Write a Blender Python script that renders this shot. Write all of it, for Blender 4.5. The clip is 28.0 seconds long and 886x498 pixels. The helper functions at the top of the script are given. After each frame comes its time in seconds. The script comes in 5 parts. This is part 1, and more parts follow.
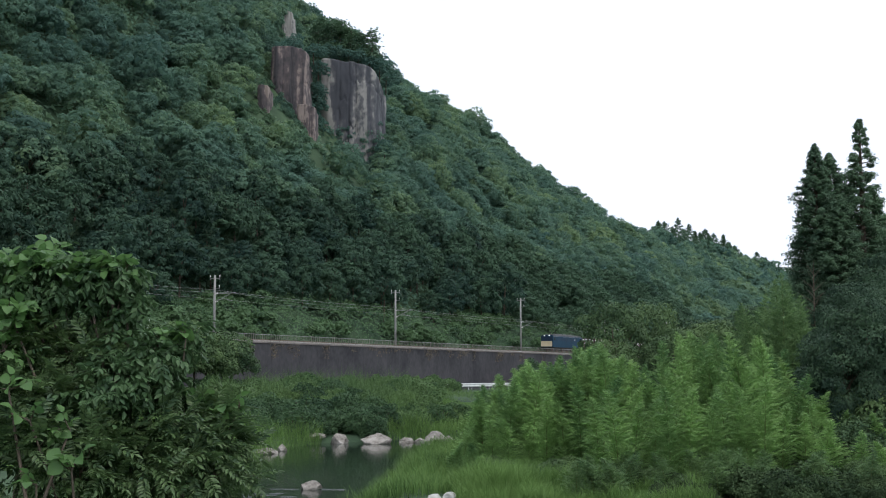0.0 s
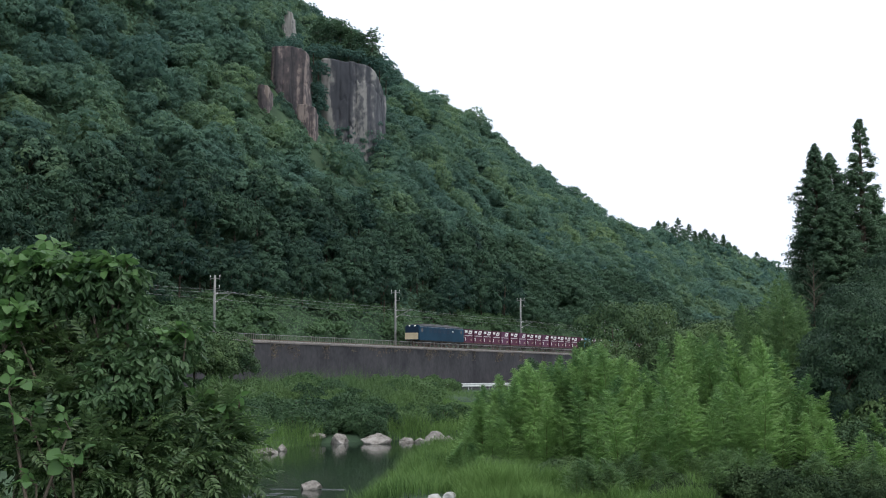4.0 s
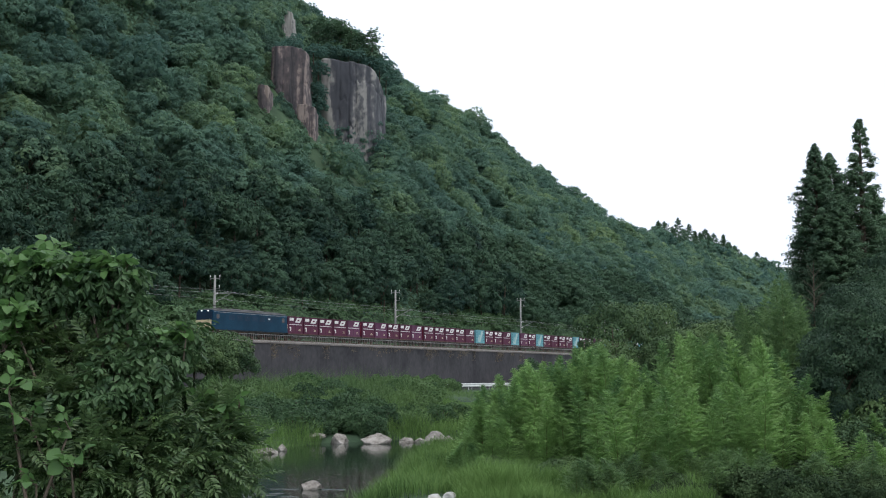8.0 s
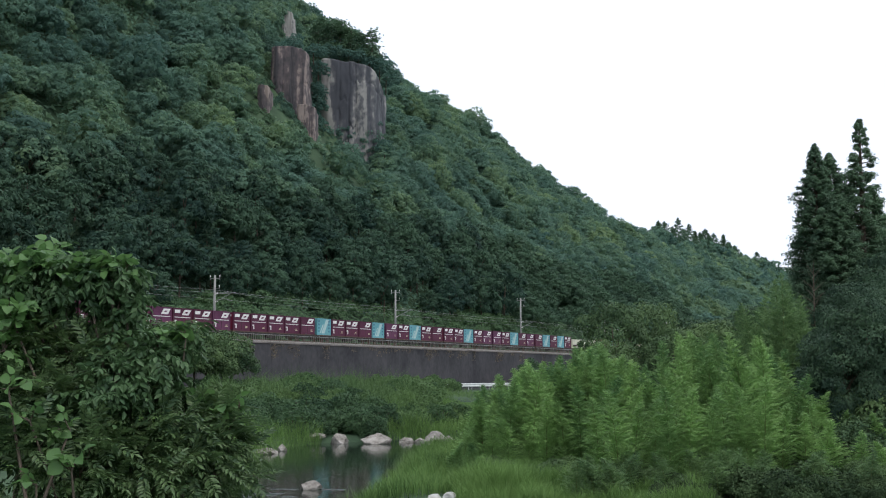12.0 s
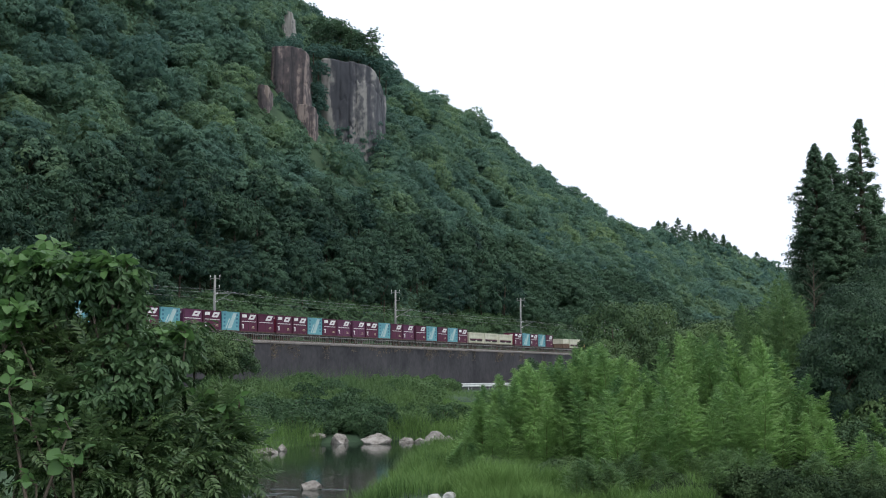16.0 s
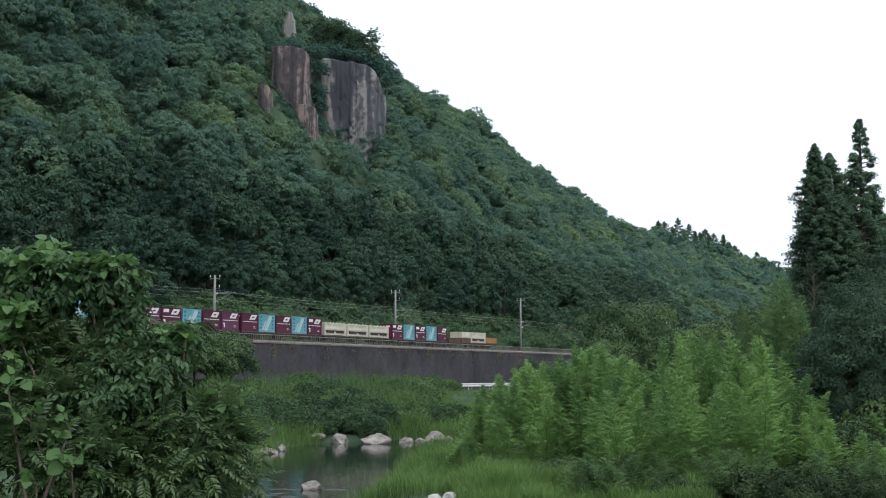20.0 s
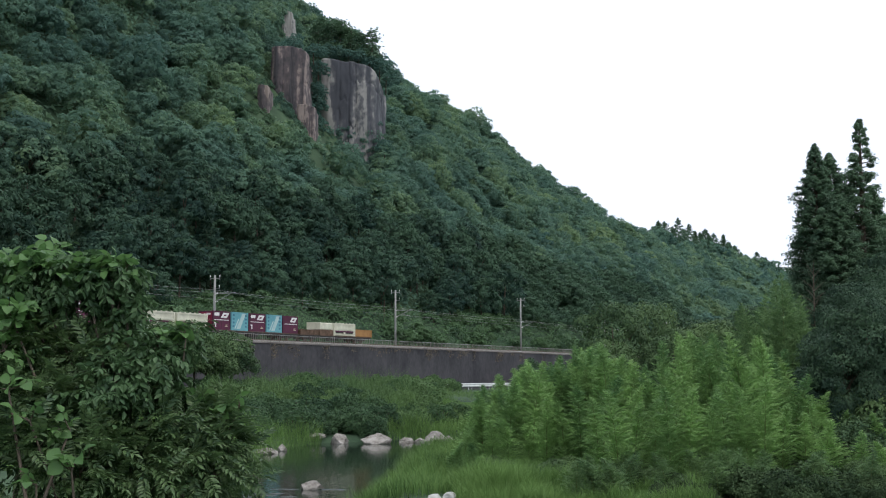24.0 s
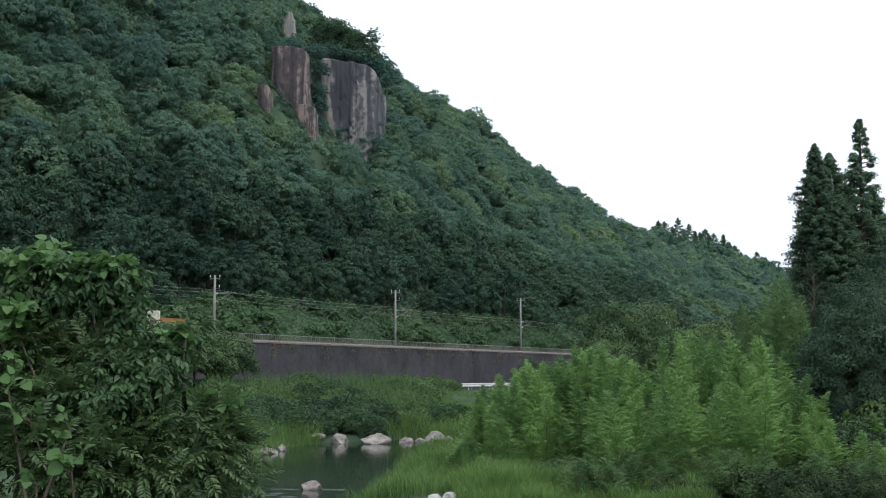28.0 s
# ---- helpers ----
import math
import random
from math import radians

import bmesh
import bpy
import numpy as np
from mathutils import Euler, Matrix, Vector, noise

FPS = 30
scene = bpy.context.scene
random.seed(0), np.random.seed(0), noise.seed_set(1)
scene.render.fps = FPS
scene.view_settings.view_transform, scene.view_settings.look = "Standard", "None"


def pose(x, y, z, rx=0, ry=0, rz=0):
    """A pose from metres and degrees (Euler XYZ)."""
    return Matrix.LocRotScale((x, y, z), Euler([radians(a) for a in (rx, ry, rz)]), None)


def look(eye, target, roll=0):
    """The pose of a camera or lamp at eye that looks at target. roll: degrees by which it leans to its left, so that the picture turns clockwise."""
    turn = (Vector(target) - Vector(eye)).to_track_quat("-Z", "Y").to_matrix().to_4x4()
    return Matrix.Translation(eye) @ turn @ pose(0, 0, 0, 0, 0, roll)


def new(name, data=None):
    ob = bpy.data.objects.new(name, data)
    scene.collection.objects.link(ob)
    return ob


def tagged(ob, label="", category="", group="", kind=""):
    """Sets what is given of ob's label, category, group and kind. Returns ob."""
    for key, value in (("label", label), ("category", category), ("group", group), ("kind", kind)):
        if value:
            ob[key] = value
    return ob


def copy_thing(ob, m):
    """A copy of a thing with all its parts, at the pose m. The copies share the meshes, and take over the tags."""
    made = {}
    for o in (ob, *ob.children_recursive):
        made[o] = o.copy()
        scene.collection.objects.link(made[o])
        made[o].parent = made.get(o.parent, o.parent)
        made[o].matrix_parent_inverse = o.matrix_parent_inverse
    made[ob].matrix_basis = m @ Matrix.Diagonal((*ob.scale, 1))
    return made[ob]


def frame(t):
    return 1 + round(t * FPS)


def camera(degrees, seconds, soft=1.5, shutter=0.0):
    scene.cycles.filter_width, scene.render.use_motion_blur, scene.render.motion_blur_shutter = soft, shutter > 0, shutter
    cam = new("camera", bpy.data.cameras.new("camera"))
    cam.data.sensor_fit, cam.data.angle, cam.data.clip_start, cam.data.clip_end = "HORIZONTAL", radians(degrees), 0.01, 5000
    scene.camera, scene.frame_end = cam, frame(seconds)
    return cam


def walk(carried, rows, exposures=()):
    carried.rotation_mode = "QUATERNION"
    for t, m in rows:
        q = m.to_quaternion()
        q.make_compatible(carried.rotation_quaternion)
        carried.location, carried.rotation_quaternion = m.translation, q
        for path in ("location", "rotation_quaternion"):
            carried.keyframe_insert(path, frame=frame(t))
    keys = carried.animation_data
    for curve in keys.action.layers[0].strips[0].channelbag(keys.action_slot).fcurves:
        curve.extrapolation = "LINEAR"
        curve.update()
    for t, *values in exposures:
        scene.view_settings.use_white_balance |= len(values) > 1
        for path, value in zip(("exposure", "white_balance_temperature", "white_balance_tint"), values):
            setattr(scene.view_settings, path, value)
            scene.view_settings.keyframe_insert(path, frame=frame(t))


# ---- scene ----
# ---- plan: x runs along the railway (away to the far end of the valley), y square to it (up the hill), z up ----
# water level z = 0, rail level z = 10.1, the railway's centre line y = 0
PHI = 0.4863                      # the angle between the line of sight and the railway
SI, CO = math.sin(PHI), math.cos(PHI)
EYE = (-177.03, -104.48, 5.0)
RAIL = 10.1


def G(across, ahead):
    """Plan x, y of a place given in metres to the right of the eye and ahead of it."""
    return (SI * across + CO * ahead + EYE[0], -CO * across + SI * ahead + EYE[1])


cam = camera(39.55, 28.0, soft=1.05)
TILT = 5.87
AIM = (EYE[0] + 100 * CO, EYE[1] + 100 * SI, EYE[2] + 100 * math.tan(radians(TILT)))
walk(cam, [(0.0, look(EYE, AIM)), (28.0, look(EYE, AIM))])

# ---- light: a bright overcast afternoon ----
world = bpy.data.worlds.new("overcast_sky")
scene.world = world
world.use_nodes = True
wn, wl = world.node_tree.nodes, world.node_tree.links
wn.clear()
sky = wn.new("ShaderNodeTexSky")
sky.sky_type, sky.sun_disc = "NISHITA", False
sky.sun_elevation, sky.sun_rotation, sky.dust_density = radians(50), radians(200), 6.0
tone = wn.new("ShaderNodeHueSaturation")
tone.inputs["Saturation"].default_value = 0.25
tone.inputs["Value"].default_value = 0.06
cloud = wn.new("ShaderNodeMix")
cloud.data_type = "RGBA"
cloud.inputs[0].default_value = 0.82
cloud.inputs[7].default_value = (0.88, 0.95, 1.09, 1)
back = wn.new("ShaderNodeBackground")
back.inputs["Strength"].default_value = 1.36
wout = wn.new("ShaderNodeOutputWorld")
wl.new(sky.outputs[0], tone.inputs["Color"])
wl.new(tone.outputs[0], cloud.inputs[6])
wl.new(cloud.outputs[2], back.inputs["Color"])
wl.new(back.outputs[0], wout.inputs["Surface"])
sun_data = bpy.data.lights.new("sun", "SUN")
sun_data.energy, sun_data.angle, sun_data.color = 1.0, radians(25), (1.0, 0.94, 0.80)
sun = new("sun", sun_data)
sun.matrix_world = look((0, 0, 300), (60, 110, 0))
scene.view_settings.exposure = 0.0


# ---- materials ----
def nodes_of(name):
    m = bpy.data.materials.new(name)
    m.use_nodes = True
    n, l = m.node_tree.nodes, m.node_tree.links
    return m, n, l, n["Principled BSDF"]


def surface(name, dark, light, scale=2.0, rough=0.8, metal=0.0, bump=0.15, fine=12.0, stretch=(1, 1, 1), spec=0.3):
    """A weathered surface: two scales of noise between two colours, and a bump."""
    m, n, l, b = nodes_of(name)
    co, mp = n.new("ShaderNodeTexCoord"), n.new("ShaderNodeMapping")
    mp.inputs["Scale"].default_value = stretch
    big, small = n.new("ShaderNodeTexNoise"), n.new("ShaderNodeTexNoise")
    big.inputs["Scale"].default_value, small.inputs["Scale"].default_value = scale, scale * fine
    big.inputs["Detail"].default_value = small.inputs["Detail"].default_value = 4
    add = n.new("ShaderNodeMath")
    add.operation = "MULTIPLY_ADD"
    add.inputs[1].default_value = 0.45
    ramp = n.new("ShaderNodeValToRGB")
    ramp.color_ramp.elements[0].position, ramp.color_ramp.elements[1].position = 0.5, 0.95
    ramp.color_ramp.elements[0].color, ramp.color_ramp.elements[1].color = (*dark, 1), (*light, 1)
    bp = n.new("ShaderNodeBump")
    bp.inputs["Strength"].default_value = bump
    l.new(co.outputs["Object"], mp.inputs[0])
    l.new(mp.outputs[0], big.inputs["Vector"])
    l.new(mp.outputs[0], small.inputs["Vector"])
    l.new(small.outputs[0], add.inputs[0])
    l.new(big.outputs[0], add.inputs[2])
    l.new(add.outputs[0], ramp.inputs[0])
    l.new(ramp.outputs[0], b.inputs["Base Color"])
    l.new(small.outputs[0], bp.inputs["Height"])
    l.new(bp.outputs[0], b.inputs["Normal"])
    b.inputs["Roughness"].default_value, b.inputs["Metallic"].default_value = rough, metal
    b.inputs["Specular IOR Level"].default_value = spec
    return m


def leafy(name, dark, light, patch=0.15, rough=0.55, through_light=0.25, spec=0.25, single=0.45, middle=None, own_tone=0.35, stops=(0.45, 0.78, 1.0)):
    """Foliage: the colour drifts from patch to patch, from plant to plant and from leaf to leaf."""
    m, n, l, b = nodes_of(name)
    co, nz = n.new("ShaderNodeTexCoord"), n.new("ShaderNodeTexNoise")
    nz.inputs["Scale"].default_value, nz.inputs["Detail"].default_value = patch, 3
    geo, info = n.new("ShaderNodeNewGeometry"), n.new("ShaderNodeObjectInfo")
    a1, a2 = n.new("ShaderNodeMath"), n.new("ShaderNodeMath")
    a1.operation = a2.operation = "MULTIPLY_ADD"
    a1.inputs[1].default_value, a2.inputs[1].default_value = single, own_tone
    ramp = n.new("ShaderNodeValToRGB")
    ramp.color_ramp.elements[0].position, ramp.color_ramp.elements[1].position = stops[0], stops[2]
    ramp.color_ramp.elements[0].color, ramp.color_ramp.elements[1].color = (*dark, 1), (*light, 1)
    if middle:
        ramp.color_ramp.elements.new(stops[1]).color = (*middle, 1)
    own, a3 = n.new("ShaderNodeAttribute"), n.new("ShaderNodeMath")
    own.attribute_name, a3.operation = "tint", "ADD"
    l.new(co.outputs["Object"], nz.inputs["Vector"])
    l.new(geo.outputs["Random Per Island"], a1.inputs[0])
    l.new(nz.outputs[0], a3.inputs[0])
    l.new(own.outputs["Fac"], a3.inputs[1])
    l.new(a3.outputs[0], a1.inputs[2])
    l.new(info.outputs["Random"], a2.inputs[0])
    l.new(a1.outputs[0], a2.inputs[2])
    l.new(a2.outputs[0], ramp.inputs[0])
    l.new(ramp.outputs[0], b.inputs["Base Color"])
    b.inputs["Roughness"].default_value = rough
    b.inputs["Specular IOR Level"].default_value = spec
    if through_light:
        tr, mx = n.new("ShaderNodeBsdfTranslucent"), n.new("ShaderNodeMixShader")
        mx.inputs[0].default_value = through_light
        l.new(ramp.outputs[0], tr.inputs["Color"])
        l.new(b.outputs[0], mx.inputs[1])
        l.new(tr.outputs[0], mx.inputs[2])
        l.new(mx.outputs[0], n["Material Output"].inputs["Surface"])
    return m


# distance haze is mixed in here: bluer colours, lifted darks, strong through-light
LEAF_HILL_HAZED = leafy("hazed_hill_leaves", (0.084, 0.168, 0.148), (0.222, 0.322, 0.160), middle=(0.134, 0.236, 0.170), patch=0.05, through_light=0.50, single=0.14, spec=0.10, own_tone=0.0, stops=(0.28, 0.57, 0.88))
LEAF_DARK = leafy("dark_leaves", (0.022, 0.050, 0.036), (0.070, 0.125, 0.068), patch=0.3, through_light=0.28, single=0.2, spec=0.15)
# hill leaves darkened and blued: the shade at the slope's foot is in the colour
LEAF_FOOT_SHADED = leafy("shaded_foot_leaves", (0.023, 0.056, 0.048), (0.074, 0.136, 0.082), patch=0.3, through_light=0.35, single=0.2, spec=0.10)
LEAF_CEDAR = leafy("cedar_needles", (0.040, 0.088, 0.062), (0.120, 0.205, 0.118), patch=0.4, through_light=0.35, single=0.25)
LEAF_BAMBOO = leafy("bamboo_leaves", (0.098, 0.215, 0.084), (0.325, 0.51, 0.186), patch=0.25, through_light=0.4, own_tone=0.5, single=0.3)
LEAF_SASA = leafy("dark_bamboo_leaves", (0.072, 0.152, 0.072), (0.195, 0.315, 0.132), patch=0.25, through_light=0.4)
LEAF_WILLOW = leafy("willow_leaves", (0.024, 0.058, 0.034), (0.088, 0.158, 0.074), patch=0.3, through_light=0.25, single=0.25, spec=0.12)
LEAF_SCRUB = leafy("scrub_leaves", (0.024, 0.048, 0.026), (0.074, 0.118, 0.054), patch=0.4, through_light=0.2, spec=0.06)
LEAF_SHRUB = leafy("shrub_leaves", (0.034, 0.078, 0.040), (0.128, 0.212, 0.086), patch=0.25, spec=0.08)
LEAF_OLIVE = leafy("olive_leaves", (0.034, 0.072, 0.038), (0.130, 0.205, 0.084), patch=0.3, through_light=0.15, single=0.25, spec=0.12)
LEAF_REED = leafy("reed_leaves", (0.045, 0.1, 0.045), (0.145, 0.235, 0.090), patch=0.12, through_light=0.35, spec=0.08)
LEAF_GRASS = leafy("grass_blades", (0.045, 0.108, 0.038), (0.175, 0.295, 0.092), patch=0.2, through_light=0.4, spec=0.1)
LEAF_VINE = leafy("vine_leaves", (0.028, 0.072, 0.042), (0.098, 0.180, 0.080), patch=0.2)
LEAF_NEAR = leafy("near_leaves", (0.018, 0.054, 0.030), (0.104, 0.172, 0.066), patch=1.2, through_light=0.3, rough=0.40, spec=0.35)
LEAF_GLOSS = leafy("glossy_leaves", (0.017, 0.052, 0.028), (0.082, 0.152, 0.064), patch=1.2, through_light=0.25, rough=0.42, spec=0.25)
LEAF_KUDZU = leafy("kudzu_leaves", (0.034, 0.092, 0.038), (0.126, 0.245, 0.080), patch=1.2, through_light=0.4, rough=0.42, spec=0.3)
BARK = surface("bark", (0.05, 0.04, 0.03), (0.16, 0.13, 0.10), 3.0, 0.9, bump=0.5, stretch=(1, 1, 0.2))
CULM = surface("bamboo_culm", (0.09, 0.14, 0.04), (0.22, 0.26, 0.10), 2.0, 0.5)
SOIL = surface("undergrowth", (0.022, 0.046, 0.026), (0.060, 0.105, 0.052), 0.15, 0.95, bump=0.6, fine=18)
ROCK = surface("river_rock", (0.12, 0.105, 0.09), (0.44, 0.41, 0.38), 1.1, 0.85, bump=0.8, fine=7)
PEBBLE = surface("white_rock", (0.38, 0.37, 0.35), (0.70, 0.69, 0.67), 1.5, 0.85, bump=0.5, fine=7)
CONCRETE = surface("stained_concrete", (0.034, 0.034, 0.040), (0.092, 0.088, 0.094), 0.22, 0.9, bump=0.1, fine=9, stretch=(1, 1, 0.7))
COPING = surface("pale_concrete", (0.11, 0.10, 0.095), (0.26, 0.235, 0.22), 0.5, 0.9, bump=0.2)
POLE = surface("pole_concrete", (0.22, 0.22, 0.215), (0.38, 0.38, 0.365), 1.5, 0.85, bump=0.15)
STEEL = surface("galvanised_steel", (0.26, 0.27, 0.27), (0.46, 0.46, 0.46), 2.0, 0.5, metal=0.6)
OLDSTEEL = surface("weathered_steel", (0.20, 0.18, 0.165), (0.36, 0.33, 0.31), 2.0, 0.7, metal=0.2)
RUST = surface("brown_steel", (0.08, 0.05, 0.035), (0.20, 0.13, 0.09), 2.0, 0.75, metal=0.3)
BALLAST = surface("ballast", (0.10, 0.085, 0.07), (0.30, 0.27, 0.24), 4.0, 0.95, bump=0.9)
ASPHALT = surface("asphalt", (0.04, 0.04, 0.042), (0.075, 0.075, 0.075), 2.0, 0.9)
RAILWHITE = surface("white_guard_rail", (0.60, 0.61, 0.60), (0.80, 0.80, 0.79), 0.8, 0.5)
BLUE = surface("blue_paint", (0.006, 0.034, 0.066), (0.011, 0.054, 0.100), 0.5, 0.5, bump=0.05, spec=0.12)
CREAM = surface("cream_paint", (0.55, 0.46, 0.30), (0.74, 0.64, 0.45), 0.7, 0.5, bump=0.05)
ROOF = surface("roof_grey", (0.07, 0.07, 0.075), (0.16, 0.16, 0.16), 0.8, 0.8)
DARK = surface("underframe", (0.018, 0.017, 0.017), (0.06, 0.055, 0.05), 1.5, 0.8)
GLASS = surface("dark_window_glass", (0.010, 0.012, 0.014), (0.02, 0.022, 0.025), 1.0, 0.08, spec=0.6)
WHITE = surface("white_marking", (0.62, 0.61, 0.60), (0.82, 0.81, 0.80), 2.0, 0.6)
MAROON = surface("maroon_paint", (0.070, 0.019, 0.040), (0.122, 0.034, 0.068), 0.7, 0.6, bump=0.06, spec=0.15)
PURPLE = surface("faded_maroon_paint", (0.092, 0.029, 0.066), (0.150, 0.053, 0.106), 0.7, 0.6, bump=0.06, spec=0.15)
PALE = surface("pale_band_paint", (0.30, 0.47, 0.48), (0.52, 0.64, 0.62), 1.2, 0.6)
TEAL = surface("light_teal_paint", (0.10, 0.30, 0.35), (0.17, 0.42, 0.47), 0.8, 0.55, bump=0.06)
IVORY = surface("ivory_paint", (0.50, 0.49, 0.38), (0.72, 0.71, 0.58), 0.8, 0.6, bump=0.06)
ORANGE = surface("orange_brown_paint", (0.25, 0.125, 0.045), (0.40, 0.21, 0.075), 0.8, 0.7)


# ---- mesh helpers ----
def mesh_of(name, V, F, mat, smooth=False, tint=None):
    """A mesh from arrays: V (n, 3), F (m, 3 or 4); tint: how light each plant's leaves are."""
    V, F = np.asarray(V, np.float32), np.asarray(F, np.int32)
    me = bpy.data.meshes.new(name)
    me.vertices.add(len(V))
    me.vertices.foreach_set("co", V.ravel())
    me.loops.add(F.size)
    me.loops.foreach_set("vertex_index", F.ravel())
    me.polygons.add(len(F))
    me.polygons.foreach_set("loop_start", np.arange(0, F.size, F.shape[1], dtype=np.int32))
    if smooth:
        me.polygons.foreach_set("use_smooth", np.ones(len(F), bool))
    me.update(calc_edges=True)
    if tint is not None:
        me.attributes.new("tint", "FLOAT", "POINT").data.foreach_set("value", np.asarray(tint, np.float32))
    me.materials.append(mat)
    return me


def part(name, bm, mat, parent=None, label="", smooth=False, at=None):
    """Links a bmesh as one mesh object under a thing or a part."""
    me = bpy.data.meshes.new(name)
    bm.to_mesh(me)
    bm.free()
    me.materials.append(mat)
    if smooth:
        me.polygons.foreach_set("use_smooth", np.ones(len(me.polygons), bool))
    return piece(name, me, parent, label, at)


def piece(name, me, parent=None, label="", at=None):
    ob = new(name, me)
    ob.parent = parent
    if at is not None:
        ob.matrix_basis = at
    return tagged(ob, label)


def box(bm, x0, x1, y0, y1, z0, z1, bevel=0.0):
    r = bmesh.ops.create_cube(bm, size=1.0)
    for v in r["verts"]:
        v.co = (x0 + (v.co.x + 0.5) * (x1 - x0), y0 + (v.co.y + 0.5) * (y1 - y0), z0 + (v.co.z + 0.5) * (z1 - z0))
    if bevel:
        es = list({e for v in r["verts"] for e in v.link_edges})
        bmesh.ops.bevel(bm, geom=es, offset=bevel, segments=1, affect="EDGES")
    return bm


def boxes(*rows, bevel=0.0):
    bm = bmesh.new()
    for r in rows:
        box(bm, *r, bevel=bevel)
    return bm


def tube(bm, a, b, r0, r1=None, n=8):
    """A tapered rod from a to b."""
    a, b = Vector(a), Vector(b)
    d = b - a
    q = d.to_track_quat("Z", "Y").to_matrix().to_4x4()
    bmesh.ops.create_cone(bm, cap_ends=True, segments=n, radius1=r0, radius2=r0 if r1 is None else r1, depth=d.length,
                          matrix=Matrix.Translation((a + b) / 2) @ q)
    return bm


def unit(v):
    return v / np.maximum(np.linalg.norm(v, axis=-1, keepdims=True), 1e-9)


def cards(P, N, length, width, rng, jitter=0.6, droop=0.0):
    """Diamond-shaped leaf clumps at P that face N, loosely. Returns V, F."""
    k = len(P)
    N = unit(N + rng.normal(0, jitter, (k, 3)))
    A = rng.normal(0, 1, (k, 3))
    A[:, 2] -= droop
    L = unit(A - (A * N).sum(1, keepdims=True) * N)
    W = np.cross(N, L)
    s = rng.uniform(0.7, 1.3, (k, 1))
    l, w = length * s / 2, width * s / 2
    V = np.stack([P - L * l, P + W * w - L * l * 0.1, P + L * l, P - W * w - L * l * 0.1], 1).reshape(-1, 3)
    return V, np.arange(4 * k).reshape(-1, 4)


def tufts(P, N, length, width, rng, jitter=0.6, droop=0.0):
    """Pointed three-cornered leaf clumps at P that face N, loosely. Returns V, F."""
    k = len(P)
    N = unit(N + rng.normal(0, jitter, (k, 3)))
    A = rng.normal(0, 1, (k, 3))
    A[:, 2] -= droop
    L = unit(A - (A * N).sum(1, keepdims=True) * N)
    W = np.cross(N, L)
    s = rng.uniform(0.65, 1.35, (k, 1))
    l, w = length * s, width * s
    V = np.stack([P - L * l * 0.4 + W * w * 0.5, P - L * l * 0.4 - W * w * 0.5, P + L * l * 0.6], 1).reshape(-1, 3)
    return V, np.arange(3 * k).reshape(-1, 3)


def join(*vf):
    V, F, o = [], [], 0
    for v, f in vf:
        V.append(v)
        F.append(f + o)
        o += len(v)
    return np.concatenate(V), np.concatenate(F)


def sphere_points(k, rng, low=-0.35):
    z = rng.uniform(low, 1, k)
    a = rng.uniform(0, 2 * math.pi, k)
    r = np.sqrt(np.maximum(1 - z * z, 0))
    return np.stack([r * np.cos(a), r * np.sin(a), z], 1)


def crown(rng, r, h, z0, lobes, per, leaf, low=-0.35, flat=0.72, size=(0.24, 0.40), aspect=0.75, jitter=0.36, lift=0.5):
    """A broadleaf crown of uneven lobes of leaf clumps, r wide and h high, from z0 up."""
    out = []
    dirs = sphere_points(lobes, rng, -0.45)
    skew = rng.normal(0, 0.12, 2)
    for d in dirs:
        lr = r * rng.uniform(*size)
        reach = rng.uniform(0.45, 1.12)
        c = np.array([d[0] * (r - lr * 0.7) * reach + skew[0] * r, d[1] * (r - lr * 0.7) * reach + skew[1] * r,
                      z0 + h * 0.5 + d[2] * (h * 0.5 - lr * 0.6 * flat) * rng.uniform(0.75, 1.1)])
        S = sphere_points(per, rng, low)
        P = c + S * lr * rng.uniform(0.60, 1.18, (per, 1)) * np.array([1, 1, flat])
        out.append(tufts(P, S * 0.8 + np.array([0, 0, lift]), leaf, leaf * aspect, rng, jitter))
    return join(*out)


def canopy(rng, r, h, z0, lobes, per, leaf, size=(0.28, 0.44), flat=0.72, aspect=0.8, jitter=0.4, lift=0.4):
    """A domed broadleaf crown: rounded boughs over the dome, leaf clumps on their outer sides, and shaded foliage within."""
    skew = rng.normal(0, 0.10, 2) * r
    inner = sphere_points(2 * lobes, rng, -0.8)
    out = [tufts(inner * rng.uniform(0.3, 0.75, (2 * lobes, 1)) * np.array([r, r, 0.5 * h]) + np.array([skew[0], skew[1], z0 + 0.44 * h]), inner, leaf * 1.7, leaf * 1.4, rng, 0.4)]
    for i in range(lobes):
        z, a = 1 - 1.35 * (i + rng.uniform()) / lobes, i * 2.4 + rng.uniform(-0.5, 0.5)
        q, lr, reach = math.sqrt(1 - z * z), r * rng.uniform(*size), rng.uniform(0.74, 1.10)
        out_way = np.array([q * math.cos(a), q * math.sin(a), z])
        mid = np.array([out_way[0] * (r - lr * 0.6) * reach + skew[0], out_way[1] * (r - lr * 0.6) * reach + skew[1],
                        z0 + 0.42 * h + z * ((0.58 * h - lr * flat * 0.7) * reach if z > 0 else 0.42 * h)])
        S = sphere_points(per, rng, -0.6)
        side = (S * out_way).sum(1, keepdims=True)
        S = np.where(side < -0.25, S - 2 * side * out_way, S)
        P = mid + S * lr * rng.uniform(0.72, 1.12, (per, 1)) * np.array([1, 1, flat])
        out.append(tufts(P, S + np.array([0, 0, lift]), leaf, leaf * aspect, rng, jitter))
    return join(*out)


